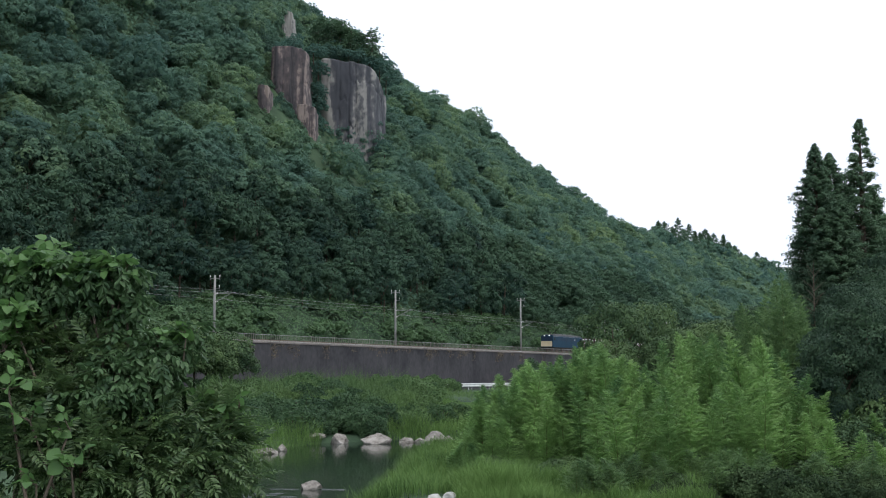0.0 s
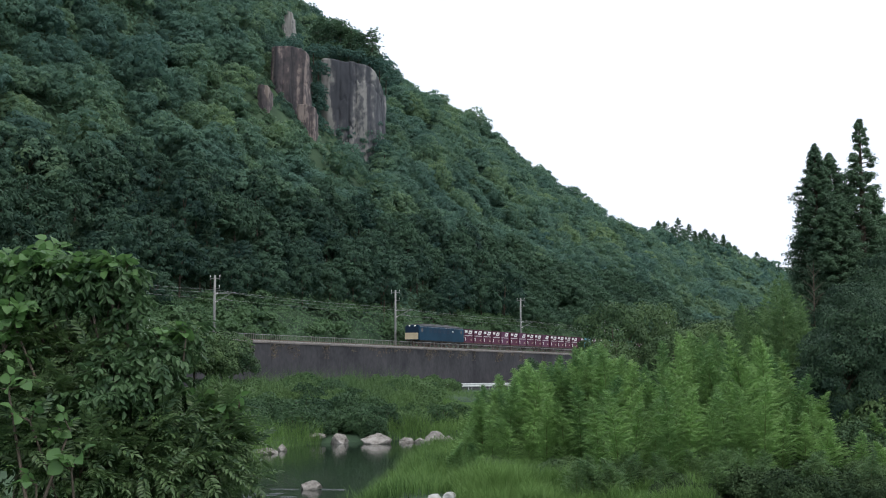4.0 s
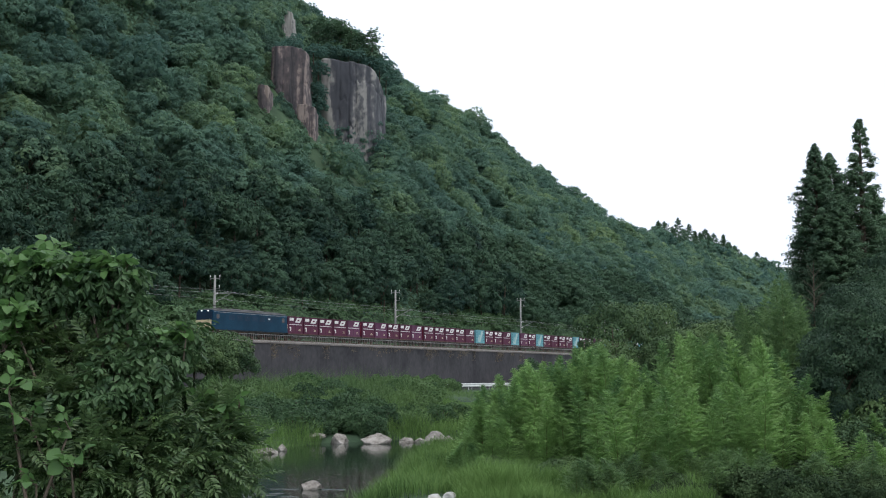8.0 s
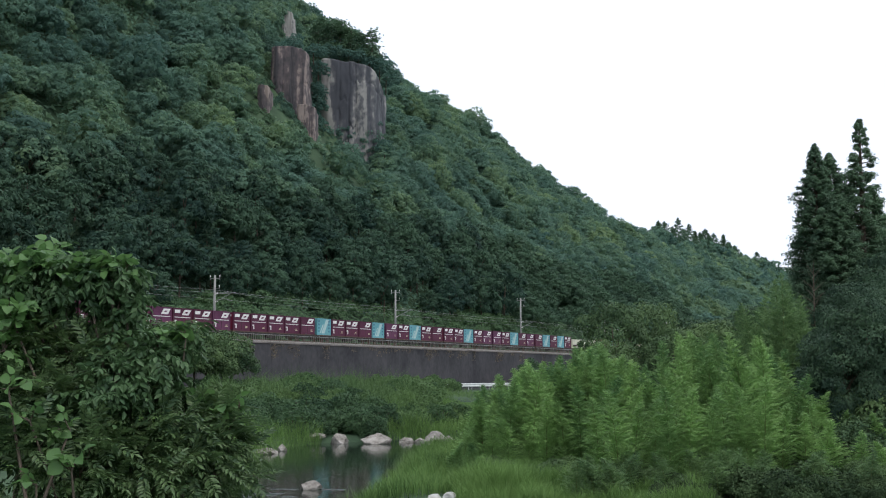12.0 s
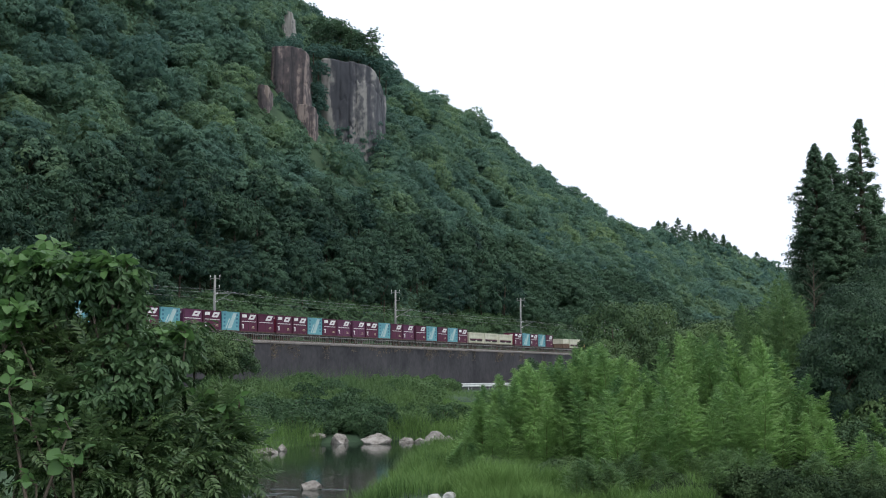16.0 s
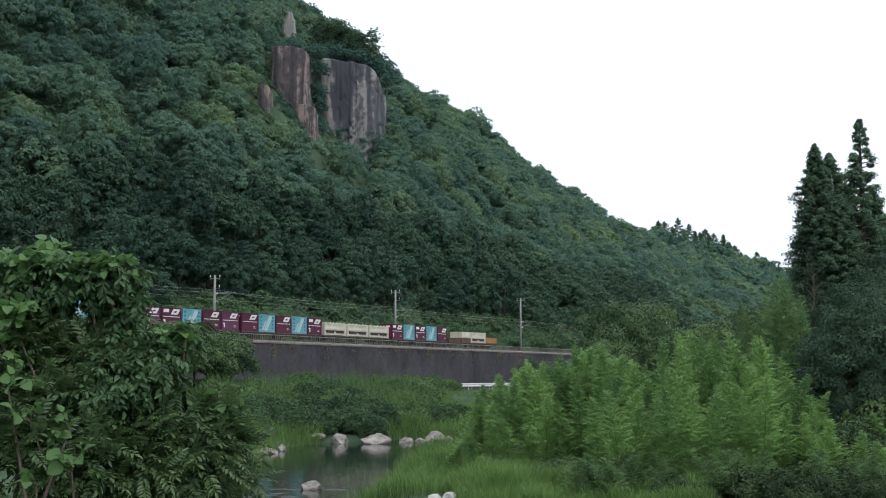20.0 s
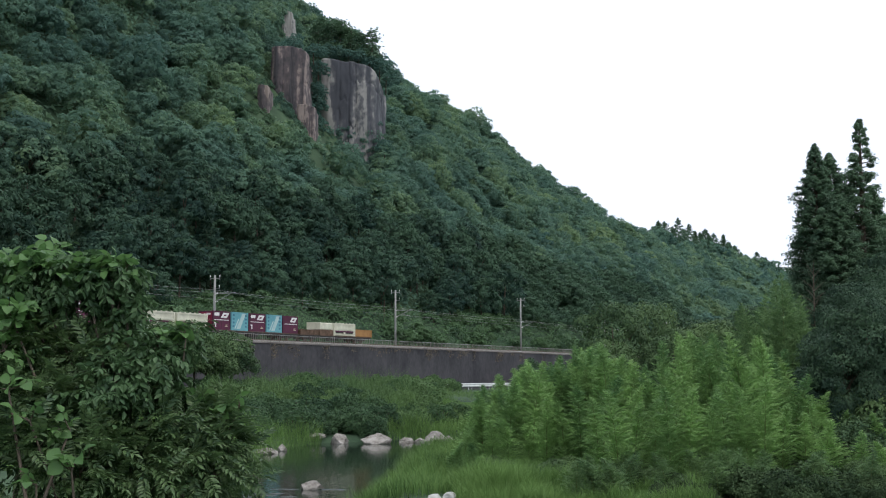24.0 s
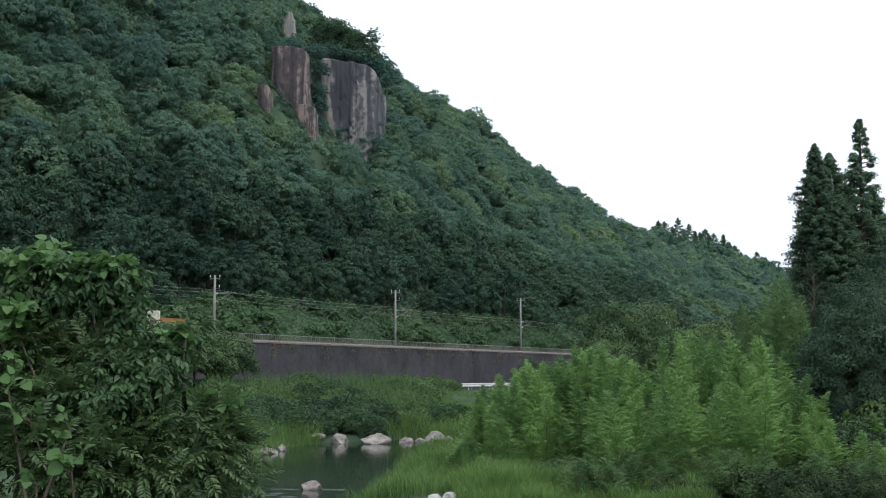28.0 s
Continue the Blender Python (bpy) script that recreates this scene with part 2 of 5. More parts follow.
def stamp(protos, places):
    """Copies of prototype meshes (V, F) at rows of x, y, z, scale, turn, which. Returns V, F."""
    out = []
    for x, y, z, s, a, k in places:
        v, f = protos[int(k)]
        c, n = math.cos(a) * s, math.sin(a) * s
        w = np.empty_like(v)
        w[:, 0], w[:, 1], w[:, 2] = v[:, 0] * c - v[:, 1] * n + x, v[:, 0] * n + v[:, 1] * c + y, v[:, 2] * s + z
        out.append((w, f))
    return join(*out)


# ---- ground ----
def smooth(t):
    t = np.clip(t, 0, 1)
    return t * t * (3 - 2 * t)


def wavy(x, y, s, seed=0.0):
    """Cheap smooth relief of about unit height."""
    return (np.sin(x * s + 1.3 * np.sin(y * s * 0.7 + seed)) * np.cos(y * s * 1.1 + seed * 2 + np.sin(x * s * 0.6))
            + 0.5 * np.sin(x * s * 2.3 + y * s * 1.7 + seed) * np.cos(y * s * 2.1 - x * s * 0.8))


# the river's middle line, in metres right of the eye and ahead of it
RIVER = [(120, 165), (70, 142), (32, 120), (12, 104), (2, 95), (-5.5, 88), (-6.8, 78), (-7.2, 62), (-8, 48), (-12, 36), (-24, 24), (-60, 8), (-160, -10)]


def river_gap(X, D):
    """Metres to the river's middle line."""
    best = np.full(np.shape(X), 1e9)
    for (ax, ay), (bx, by) in zip(RIVER, RIVER[1:]):
        dx, dy = bx - ax, by - ay
        t = np.clip(((X - ax) * dx + (D - ay) * dy) / (dx * dx + dy * dy), 0, 1)
        best = np.minimum(best, np.hypot(X - ax - t * dx, D - ay - t * dy))
    return best


CREST_X = [-400, 0, 100, 172, 226, 300, 327, 352, 380, 400, 425, 445, 520, 723, 1200]
CREST_Z = [175, 150, 137, 124, 112, 104.0, 99, 90.5, 84.5, 80, 77.5, 80.5, 84, 87, 80]
CREST_Y = 130.0


def ground_z(x, y):
    x, y = np.asarray(x, float), np.asarray(y, float)
    du, dw = x - EYE[0], y - EYE[1]
    X, D = SI * du - CO * dw, CO * du + SI * dw
    d = river_gap(X, D)
    flat = smooth((X + 3) / 4) * smooth((72 - D) / 16) * smooth((D - 14) / 12) * smooth((75 - X) / 30)
    low = -0.8 + smooth((d - 3.6) / 3.2) * 1.4 + smooth((d - 6) / 26) * 2.1 * (1 - 0.85 * flat)
    low = low + 0.8 * np.exp(-(X * X + D * D) / 150) + 0.12 * wavy(x, y, 0.35) * smooth((d - 4) / 4)
    low = low + 14 * smooth((X - 30) / 90) * smooth((D - 50) / 60)
    crest = np.interp(x, CREST_X, CREST_Z)
    up = np.clip(y - 14, 0, CREST_Y - 14) / (CREST_Y - 14)
    bank = 3.0 + 2.6 * smooth((x + 45) / 25)
    hill = 9.55 + bank * smooth((y - 5.0) / 8) + (crest - 9.5 - bank) * up
    hill = hill + (2.2 * wavy(x, y, 0.045, 1.0) + 1.2 * wavy(x, y, 0.11, 2.0)) * smooth((y - 16) / 40)
    hill = hill - np.clip(y - CREST_Y, 0, 400) * 0.35
    return np.where(y > -4.15, hill, np.where(y > -12, 2.62, low * smooth((-12 - y) / 6) + 2.62 * (1 - smooth((-12 - y) / 6))))


def grid_mesh(name, xs, ys, mat):
    gx, gy = np.meshgrid(xs, ys, indexing="ij")
    V = np.stack([gx, gy, ground_z(gx, gy)], -1).reshape(-1, 3)
    n, m = len(xs), len(ys)
    i = (np.arange(n - 1)[:, None] * m + np.arange(m - 1)[None, :]).ravel()
    return mesh_of(name, V, np.stack([i, i + m, i + m + 1, i + 1], 1), mat, smooth=True)


xs = np.concatenate([[-2800, -1800, -1100, -700, -450, -330, -270, -230], np.arange(-205, 10, 2.0), np.arange(10, 460, 5.0),
                     np.arange(460, 1200, 14.0), [1300, 1500, 1900, 2500, 3200]])
ys = np.concatenate([[-2800, -1600, -900, -500, -300, -220, -180, -150], np.arange(-135, -12, 1.8), [-12, -10, -7, -4.3, -4.05, 0, 5.5, 7, 9, 11],
                     np.arange(13, 150, 3.5), [160, 190, 240, 320, 480, 700, 1200, 2000, 2800]])
tagged(new("ground", grid_mesh("ground", xs, ys, SOIL)), "dark weedy ground rising to a wooded hillside", "ground", kind="structure")

# ---- river ----
water_mat, n, l, b = nodes_of("river_water")
b.inputs["Base Color"].default_value = (0.014, 0.024, 0.018, 1)
b.inputs["Roughness"].default_value = 0.07
b.inputs["Specular IOR Level"].default_value = 0.5
nz, bp, mp, co = n.new("ShaderNodeTexNoise"), n.new("ShaderNodeBump"), n.new("ShaderNodeMapping"), n.new("ShaderNodeTexCoord")
nz.inputs["Scale"].default_value, nz.inputs["Detail"].default_value = 2.2, 4
bp.inputs["Strength"].default_value, bp.inputs["Distance"].default_value = 0.18, 0.05
b.inputs["IOR"].default_value = 1.33
l.new(co.outputs["Object"], mp.inputs[0])
l.new(mp.outputs[0], nz.inputs["Vector"])
l.new(nz.outputs[0], bp.inputs["Height"])
l.new(bp.outputs[0], b.inputs["Normal"])
RV = [(*G(a, d), 0.0) for a, d in ((-170, -20), (130, -20), (130, 172), (-170, 60))]
RF = [(0, 1, 2, 3)]
tagged(new("water", mesh_of("water", RV, RF, water_mat)), "calm dark green river water between weedy banks", "river", kind="structure")

# wavelets over the shallows and beside the lone stone: low ridges with rounded backs
wr = np.random.default_rng(77)
V, F = [], []
for a, d, w, span, count in ((-8.6, 51.6, 1.5, 1.8, 26), (-7.2, 52.6, 1.1, 1.6, 10), (-4.75, 55.0, 0.75, 0.5, 5), (-6.6, 55.3, 0.5, 0.4, 3), (-9.0, 56.5, 0.8, 1.5, 5)):
    for k in range(count):
        ca, cd, half, deep, h = a + wr.normal(0, w * 0.5), d + wr.uniform(-span, span) / 2, wr.uniform(0.2, 0.55), wr.uniform(0.07, 0.13), wr.uniform(0.02, 0.038)
        o, n1, n2 = len(V), 11, 6
        for i in range(n1):
            u = i / (n1 - 1) * 2 - 1
            for j in range(n2):
                q = j / (n2 - 1) * 2 - 1
                V.append((*G(ca + half * u, cd + deep * q * (1 - 0.8 * u * u) + 0.10 * u * u), -0.004 + h * (1 - u * u) * (1 - q * q)))
        F += [(o + i * n2 + j, o + (i + 1) * n2 + j, o + (i + 1) * n2 + j + 1, o + i * n2 + j + 1) for i in range(n1 - 1) for j in range(n2 - 1)]
tagged(new("ripples", mesh_of("ripples", V, F, water_mat, smooth=True)), "small bright ripples on the shallow river", "ripples", kind="stuff")

# ---- road and retaining wall ----
X0, X1 = -170.0, 420.0
tagged(part("road", boxes((X0, X1, -9.6, -4.4, 2.60, 2.70)), ASPHALT), "narrow asphalt road below the railway wall", "road", kind="structure")
wall = tagged(new("retaining_wall"), "dark stained concrete retaining wall carrying the railway", "wall", kind="structure")
WALL_TOP = 9.6
for i in range(int((X1 - X0) // 12)):
    a = X0 + 12 * i
    part("wall_panel", boxes((a + 0.012, a + 11.988, -4.42, -3.9, 2.5, WALL_TOP - 0.22)), CONCRETE, wall)
    part("coping", boxes((a + 0.008, a + 11.992, -4.52, -3.85, WALL_TOP - 0.22, WALL_TOP), bevel=0.02), COPING, wall, "pale weathered concrete coping")


wr = np.random.default_rng(91)
P = []
for k in range(46):
    x, deep = wr.uniform(-62, 70), wr.uniform(0.4, 2.2)
    n = int(18 + 22 * deep)
    P.append(np.stack([x + wr.normal(0, 0.5, n), np.full(n, -4.46) + wr.uniform(-0.06, 0.02, n), WALL_TOP - 0.1 - deep * wr.random(n)], 1))
P = np.concatenate(P)
CREEPER = leafy("dry_creeper", (0.055, 0.046, 0.036), (0.19, 0.155, 0.115), patch=0.4, through_light=0.2)
tagged(new("dry_creepers", mesh_of("dry_creepers", *cards(P, np.tile([0.0, -1.0, 0.2], (len(P), 1)), 0.30, 0.10, wr, 0.4, droop=2.0), CREEPER)),
       "dry brown creepers hanging from the wall top", "creepers", kind="stuff")


def railing(a, b):
    """A length of steel railing on the wall's coping."""
    ob = tagged(new("railing"), "weathered grey steel railing along the wall top", "railing", "railing lengths on the wall")
    ob.location = (a, -4.2, WALL_TOP)
    L = b - a
    for z in (0.12, 0.98):
        part("rail", tube(bmesh.new(), (0, 0, z), (L - 0.04, 0, z), 0.028, n=6), STEEL, ob)
    post, bar = boxes((-0.035, 0.035, -0.035, 0.035, 0, 1.10)), boxes((-0.022, 0.022, -0.022, 0.022, 0.02, 1.04))
    first = part("post", post, OLDSTEEL, ob, at=pose(0.05, 0, 0))
    thin = part("picket", bar, OLDSTEEL, ob, at=pose(0.55, 0, 0))
    for k in range(1, int(L / 0.5)):
        if k % 4 == 0:
            piece("post", first.data, ob, at=pose(0.05 + 0.5 * k, 0, 0))
        elif k > 1:
            piece("picket", thin.data, ob, at=pose(0.05 + 0.5 * k, 0, 0))
    return ob


rail_0 = railing(-64.0, -52.0)
for k in range(1, 15):
    copy_thing(rail_0, Matrix.Translation((-64.0 + 12 * k, -4.2, WALL_TOP)))


def guard_rail(a, b):
    ob = tagged(new("guard_rail"), "white corrugated steel guard rail beside the road", "guard rail", "guard rails by the road")
    ob.location = (a, -9.9, 2.62)
    L = b - a
    bm = bmesh.new()
    prof = [(0, 0.50), (-0.05, 0.57), (-0.05, 0.68), (0, 0.76), (0, 0.84), (-0.05, 0.92), (-0.05, 1.03), (0, 1.10)]
    vs = [[bm.verts.new((x, y, z)) for y, z in prof] + [bm.verts.new((x, y + 0.012, z)) for y, z in reversed(prof)] for x in (0, L - 0.05)]
    k = len(vs[0])
    for i in range(k):
        bm.faces.new((vs[0][i], vs[0][(i + 1) % k], vs[1][(i + 1) % k], vs[1][i]))
    bm.faces.new(vs[0])
    bm.faces.new(vs[1])
    part("beam", bm, RAILWHITE, ob)
    for x in (0.6, L / 2, L - 0.6):
        part("post", tube(bmesh.new(), (x, 0.09, -0.05), (x, 0.09, 1.12), 0.06), RAILWHITE, ob)
    return ob


guard_0 = guard_rail(-84, -76)
for k in range(1, 24):
    copy_thing(guard_0, Matrix.Translation((-84 + 8 * k, -9.9, 2.62)))

# ---- railway ----
bed = bmesh.new()
prof = [(-3.4, 9.50), (-2.3, 9.93), (2.3, 9.93), (3.2, 9.50)]
rows = [[bed.verts.new((x, y, z)) for y, z in prof] for x in (X0, X1)]
for i in range(4):
    bed.faces.new((rows[0][i], rows[0][(i + 1) % 4], rows[1][(i + 1) % 4], rows[1][i]))
tagged(part("track_bed", bed, BALLAST), "grey-brown stone ballast bed", "ballast", kind="structure")
track = tagged(new("railway_track"), "single railway track on concrete sleepers", "railway track", kind="structure")
for y in (-0.56, 0.56):
    part("steel_rail", boxes((X0, X1, y - 0.035, y + 0.035, RAIL - 0.05, RAIL), (X0, X1, y - 0.012, y + 0.012, RAIL - 0.12, RAIL - 0.05),
                             (X0, X1, y - 0.065, y + 0.065, RAIL - 0.15, RAIL - 0.12)), RUST, track)
sleeper = part("sleeper", boxes((-0.12, 0.12, -1.0, 1.0, 9.80, 9.949), bevel=0.02), COPING, track, at=pose(-90, 0, 0))
for k in range(1, 300):
    piece("sleeper", sleeper.data, track, at=pose(-90 + 0.66 * k, 0, 0))


def catenary_pole(x, h):
    """A concrete pole with a cross-head, insulators and the bracket that holds the wires over the track."""
    ob = tagged(new("catenary_pole"), "pale concrete overhead-line pole with bracket arm", "utility pole", "overhead-line poles")
    ob.location = (x, POLE_Y, RAIL)
    part("shaft", tube(bmesh.new(), (0, 0, -0.7), (0, 0, h), 0.20, 0.15, 12), POLE, ob, smooth=True)
    part("crossarm", boxes((-0.05, 0.05, -0.85, 0.85, h - 0.45, h - 0.35), (-0.05, 0.05, -0.85, -0.78, h - 0.6, h - 0.15), (-0.05, 0.05, 0.78, 0.85, h - 0.6, h - 0.15)), STEEL, ob)
    part("crossarm", boxes((-0.04, 0.04, -0.80, 0, h - 1.85, h - 1.77), (-0.04, 0.04, -0.80, -0.73, h - 1.9, h - 1.55)), STEEL, ob)
    part("bracket", tube(bmesh.new(), (0, -0.15, 6.15), (0, -3.6, 6.2), 0.05, n=6), STEEL, ob)
    part("strut", tube(bmesh.new(), (0, -0.15, 5.05), (0, -2.8, 6.15), 0.05, n=6), STEEL, ob)
    part("steady_arm", tube(bmesh.new(), (0, -1.2, 5.55), (0, -2.9, 5.15), 0.04, n=6), STEEL, ob)
    for z in (6.15, 5.05):
        bm = bmesh.new()
        for k in range(4):
            tube(bm, (0, -0.18 - 0.09 * k, z + 0.03 * k), (0, -0.22 - 0.09 * k, z + 0.032 * k), 0.085, n=8)
        part("insulator", bm, WHITE, ob, "white ribbed insulator")
    for iy, z in ((-0.81, h - 0.15), (0.81, h - 0.15), (-0.76, h - 1.55)):
        part("insulator", tube(bmesh.new(), (0, iy, z), (0, iy, z + 0.22), 0.07, 0.05), WHITE, ob, "white ribbed insulator")
    part("cap", tube(bmesh.new(), (0, 0, h), (0, 0, h + 0.06), 0.16, 0.10, 12), POLE, ob)
    return ob


POLE_Y, POLES, POLE_H = 3.0, (-91.0, -41.3, 8.6, 61.5, 112.0, 162.0), (8.6, 8.7, 9.7, 11.2, 10.0, 10.0)
for x, h in zip(POLES, POLE_H):
    catenary_pole(x, h)


def wire(name, y, z, sag, r, label):
    """One overhead wire from pole to pole."""
    bm = bmesh.new()
    for a, b in zip((POLES[0] - 50, *POLES), (*POLES, POLES[-1] + 50)):
        pts = [(a + (b - a) * t / 8, y, RAIL + z - sag * 4 * (t / 8) * (1 - t / 8)) for t in range(9)]
        for p, q in zip(pts, pts[1:]):
            tube(bm, p, q, r, n=5)
    tagged(part(name, bm, STEEL), label, "wire", "overhead wires")


wire("contact_wire", -0.05, 5.15, 0.03, 0.012, "grey contact wire above the track")
wire("messenger_wire", -0.05, 6.2, 0.55, 0.014, "grey sagging messenger wire above the track")
wire("feeder_wire", POLE_Y + 0.3, 6.75, 0.3, 0.018, "grey feeder wire along the poles")

marker = tagged(new("marker_post"), "white trackside marker post with a round head", "marker post")
marker.location = (-62.3, -3.6, 9.5)
part("post", tube(bmesh.new(), (0, 0, 0), (0.12, 0, 2.1), 0.045, n=8), RAILWHITE, marker)
part("head", tube(bmesh.new(), (0.12, -0.05, 2.28), (0.12, 0.05, 2.28), 0.2, n=14), RAILWHITE, marker, "round white head")
part("collar", tube(bmesh.new(), (0.10, 0, 1.82), (0.112, 0, 1.94), 0.09, n=8), DARK, marker, "dark collar")

RED = surface("red_paint", (0.16, 0.016, 0.040), (0.24, 0.028, 0.060), 0.8, 0.6, bump=0.06)
TEALDARK = surface("deep_teal_paint", (0.035, 0.14, 0.21), (0.06, 0.21, 0.28), 0.8, 0.55, bump=0.06)

# ---- train ----
def S_of(t):
    """Metres that the train has gone past its place at 14 s: it slows a little on the way."""
    q = t - 14
    return 12.8015 * q - 0.0748975 * q ** 2 + 0.000438902 * q ** 3 + 2.066e-5 * q ** 4 + 1.5736e-6 * q ** 5


TRAIN_T = [0.5 * k for k in range(57)]
MOVERS = []


def moving(ob, offset, z=RAIL):
    """Marks a thing of the train, offset metres along it."""
    ob.location = (offset, 0, z)
    MOVERS.append((ob, offset, z))
    return ob


WHEELS = {}


def bogie(parent, x, wheels=(-1.0, 1.0), r=0.43):
    b = part("bogie", boxes((min(wheels) - 0.6, max(wheels) + 0.6, -1.05, -0.92, 0.35, 0.68), (min(wheels) - 0.6, max(wheels) + 0.6, 0.92, 1.05, 0.35, 0.68),
                            (-0.35, 0.35, -1.05, 1.05, 0.40, 0.75)), DARK, parent, at=pose(x, 0, 0))
    for wx in wheels:
        bm = bmesh.new()
        for y in (-0.62, 0.50):
            tube(bm, (0, y, 0), (0, y + 0.12, 0), r, n=18)
            for k in range(4):
                a = k * math.pi / 2
                box(bm, 0.6 * r * math.cos(a) - 0.05, 0.6 * r * math.cos(a) + 0.05, y - 0.015, y + 0.135, 0.6 * r * math.sin(a) - 0.05, 0.6 * r * math.sin(a) + 0.05)
        tube(bm, (0, -0.9, 0), (0, 0.9, 0), 0.09)
        w = part("wheelset", bm, RUST, b)
        w.delta_location = (wx, 0, r)
        WHEELS.setdefault(r, []).append(w)
    return b


NAVY = surface("dark_blue_paint", (0.008, 0.024, 0.052), (0.014, 0.040, 0.080), 0.5, 0.6, bump=0.05)


def locomotive():
    """A blue electric locomotive with cream cab fronts, 17.4 m long; x from 0 (front) to 17.4."""
    ob = tagged(new("locomotive"), "blue electric locomotive with a cream lower cab front", "locomotive")
    L, W = 17.4, 1.42
    body = bmesh.new()
    prof = [(-W, 1.05), (-W, 3.35), (-W + 0.25, 3.62), (W - 0.25, 3.62), (W, 3.35), (W, 1.05)]
    rings = []
    for x, k in ((0.0, 0.95), (0.35, 1.0), (L - 0.35, 1.0), (L, 0.95)):
        rings.append([body.verts.new((x + (0.28 if x == 0 and z > 2.3 else -0.28 if x == L and z > 2.3 else 0), y * k, z)) for y, z in prof])
    for a, c in zip(rings, rings[1:]):
        for i in range(6):
            body.faces.new((a[i], a[(i + 1) % 6], c[(i + 1) % 6], c[i]))
    body.faces.new(rings[0])
    body.faces.new(rings[-1])
    bmesh.ops.recalc_face_normals(body, faces=body.faces)
    shell = part("body", body, BLUE, ob)
    part("roof", boxes((0.45, L - 0.45, -1.36, 1.36, 3.40, 3.68), bevel=0.12), ROOF, ob, "dark grey roof")
    part("roof_panel", boxes((1.4, L - 1.4, -1.05, 1.05, 3.66, 3.84), bevel=0.06), ROOF, ob, "grey roof hatch")
    for y in (-W - 0.012, W + 0.002):
        part("roof_line", boxes((0.4, L - 0.4, y, y + 0.01, 3.31, 3.35)), STEEL, shell, "thin pale line under the roof")
    for x, s in ((-0.03, 1), (L - 0.01, -1)):
        part("cab_front", boxes((x, x + 0.04, -1.30, 1.30, 1.15, 2.28), bevel=0.01), CREAM, ob, "cream lower cab front")
        part("cab_brow", boxes((x + 0.12 * s, x + 0.12 * s + 0.05, -1.30, 1.30, 2.32, 3.42), bevel=0.01), NAVY, ob, "dark blue upper cab front")
        part("windscreen", boxes((x + 0.26 * s - (0 if s > 0 else 0.0), x + 0.26 * s + 0.05, -1.12, -0.08, 2.50, 3.20)), GLASS, ob, "dark cab windscreen")
        part("windscreen", boxes((x + 0.26 * s, x + 0.26 * s + 0.05, 0.08, 1.12, 2.50, 3.20)), GLASS, ob, "dark cab windscreen")
    lamp, ln, ll, lb = nodes_of("headlight_glow")
    lb.inputs["Base Color"].default_value = (0.9, 0.9, 0.85, 1)
    lb.inputs["Emission Color"].default_value = (1.0, 0.95, 0.85, 1)
    lb.inputs["Emission Strength"].default_value = 1.2
    for y in (-0.55, 0.55):
        part("headlight", tube(bmesh.new(), (0.16, y, 3.50), (0.40, y, 3.50), 0.075, n=12), lamp, ob, "lit round headlight")
    for side in (-1, 1):
        y0, y1 = sorted((side * (W - 0.02), side * (W + 0.006)))
        for x in (0.9, L - 1.6):
            part("cab_window", boxes((x, x + 0.65, y0, y1, 2.45, 3.10)), GLASS, ob, "dark cab side window")
        for x in (1.9, L - 2.5):
            part("cab_door", boxes((x, x + 0.60, y0, y1, 1.25, 3.15)), BLUE, ob)
        for k in range(6):
            x = 3.6 + 1.72 * k
            part("louvre", boxes(*[(x, x + 1.25, y0, y1, 2.42 + 0.12 * j, 2.49 + 0.12 * j) for j in range(6)]), NAVY, ob, "dark ventilation louvre")
        part("number_plate", boxes((12.5, 12.95, *sorted((side * W, side * (W + 0.02))), 2.72, 2.92)), WHITE, ob, "pale plate")
        part("skirt", boxes((0.6, L - 0.6, *sorted((side * 1.30, side * 1.36)), 0.85, 1.06)), DARK, ob)
    for x in (3.3, L - 3.3):
        bm = bmesh.new()
        for y in (-0.6, 0.6):
            tube(bm, (x - 0.9, y, 3.86), (x + 0.9, y, 4.12), 0.03, n=6)
            tube(bm, (x + 0.9, y, 4.12), (x - 0.6, y, 4.30), 0.025, n=6)
        tube(bm, (x - 0.6, -0.8, 4.30), (x - 0.6, 0.8, 4.30), 0.03, n=6)
        part("pantograph", bm, DARK, ob, "folded dark pantograph")
    for x in (6.0, 8.7, 11.4):
        part("roof_equipment", boxes((x - 0.9, x + 0.9, -0.7, 0.7, 3.78, 3.98), bevel=0.05), ROOF, ob)
    for x in (3.0, L / 2, L - 3.0):
        bogie(ob, x, (-1.25, 1.25), 0.56)
    part("coupler", boxes((-0.45, 0.0, -0.15, 0.15, 0.75, 1.0)), DARK, ob)
    return ob


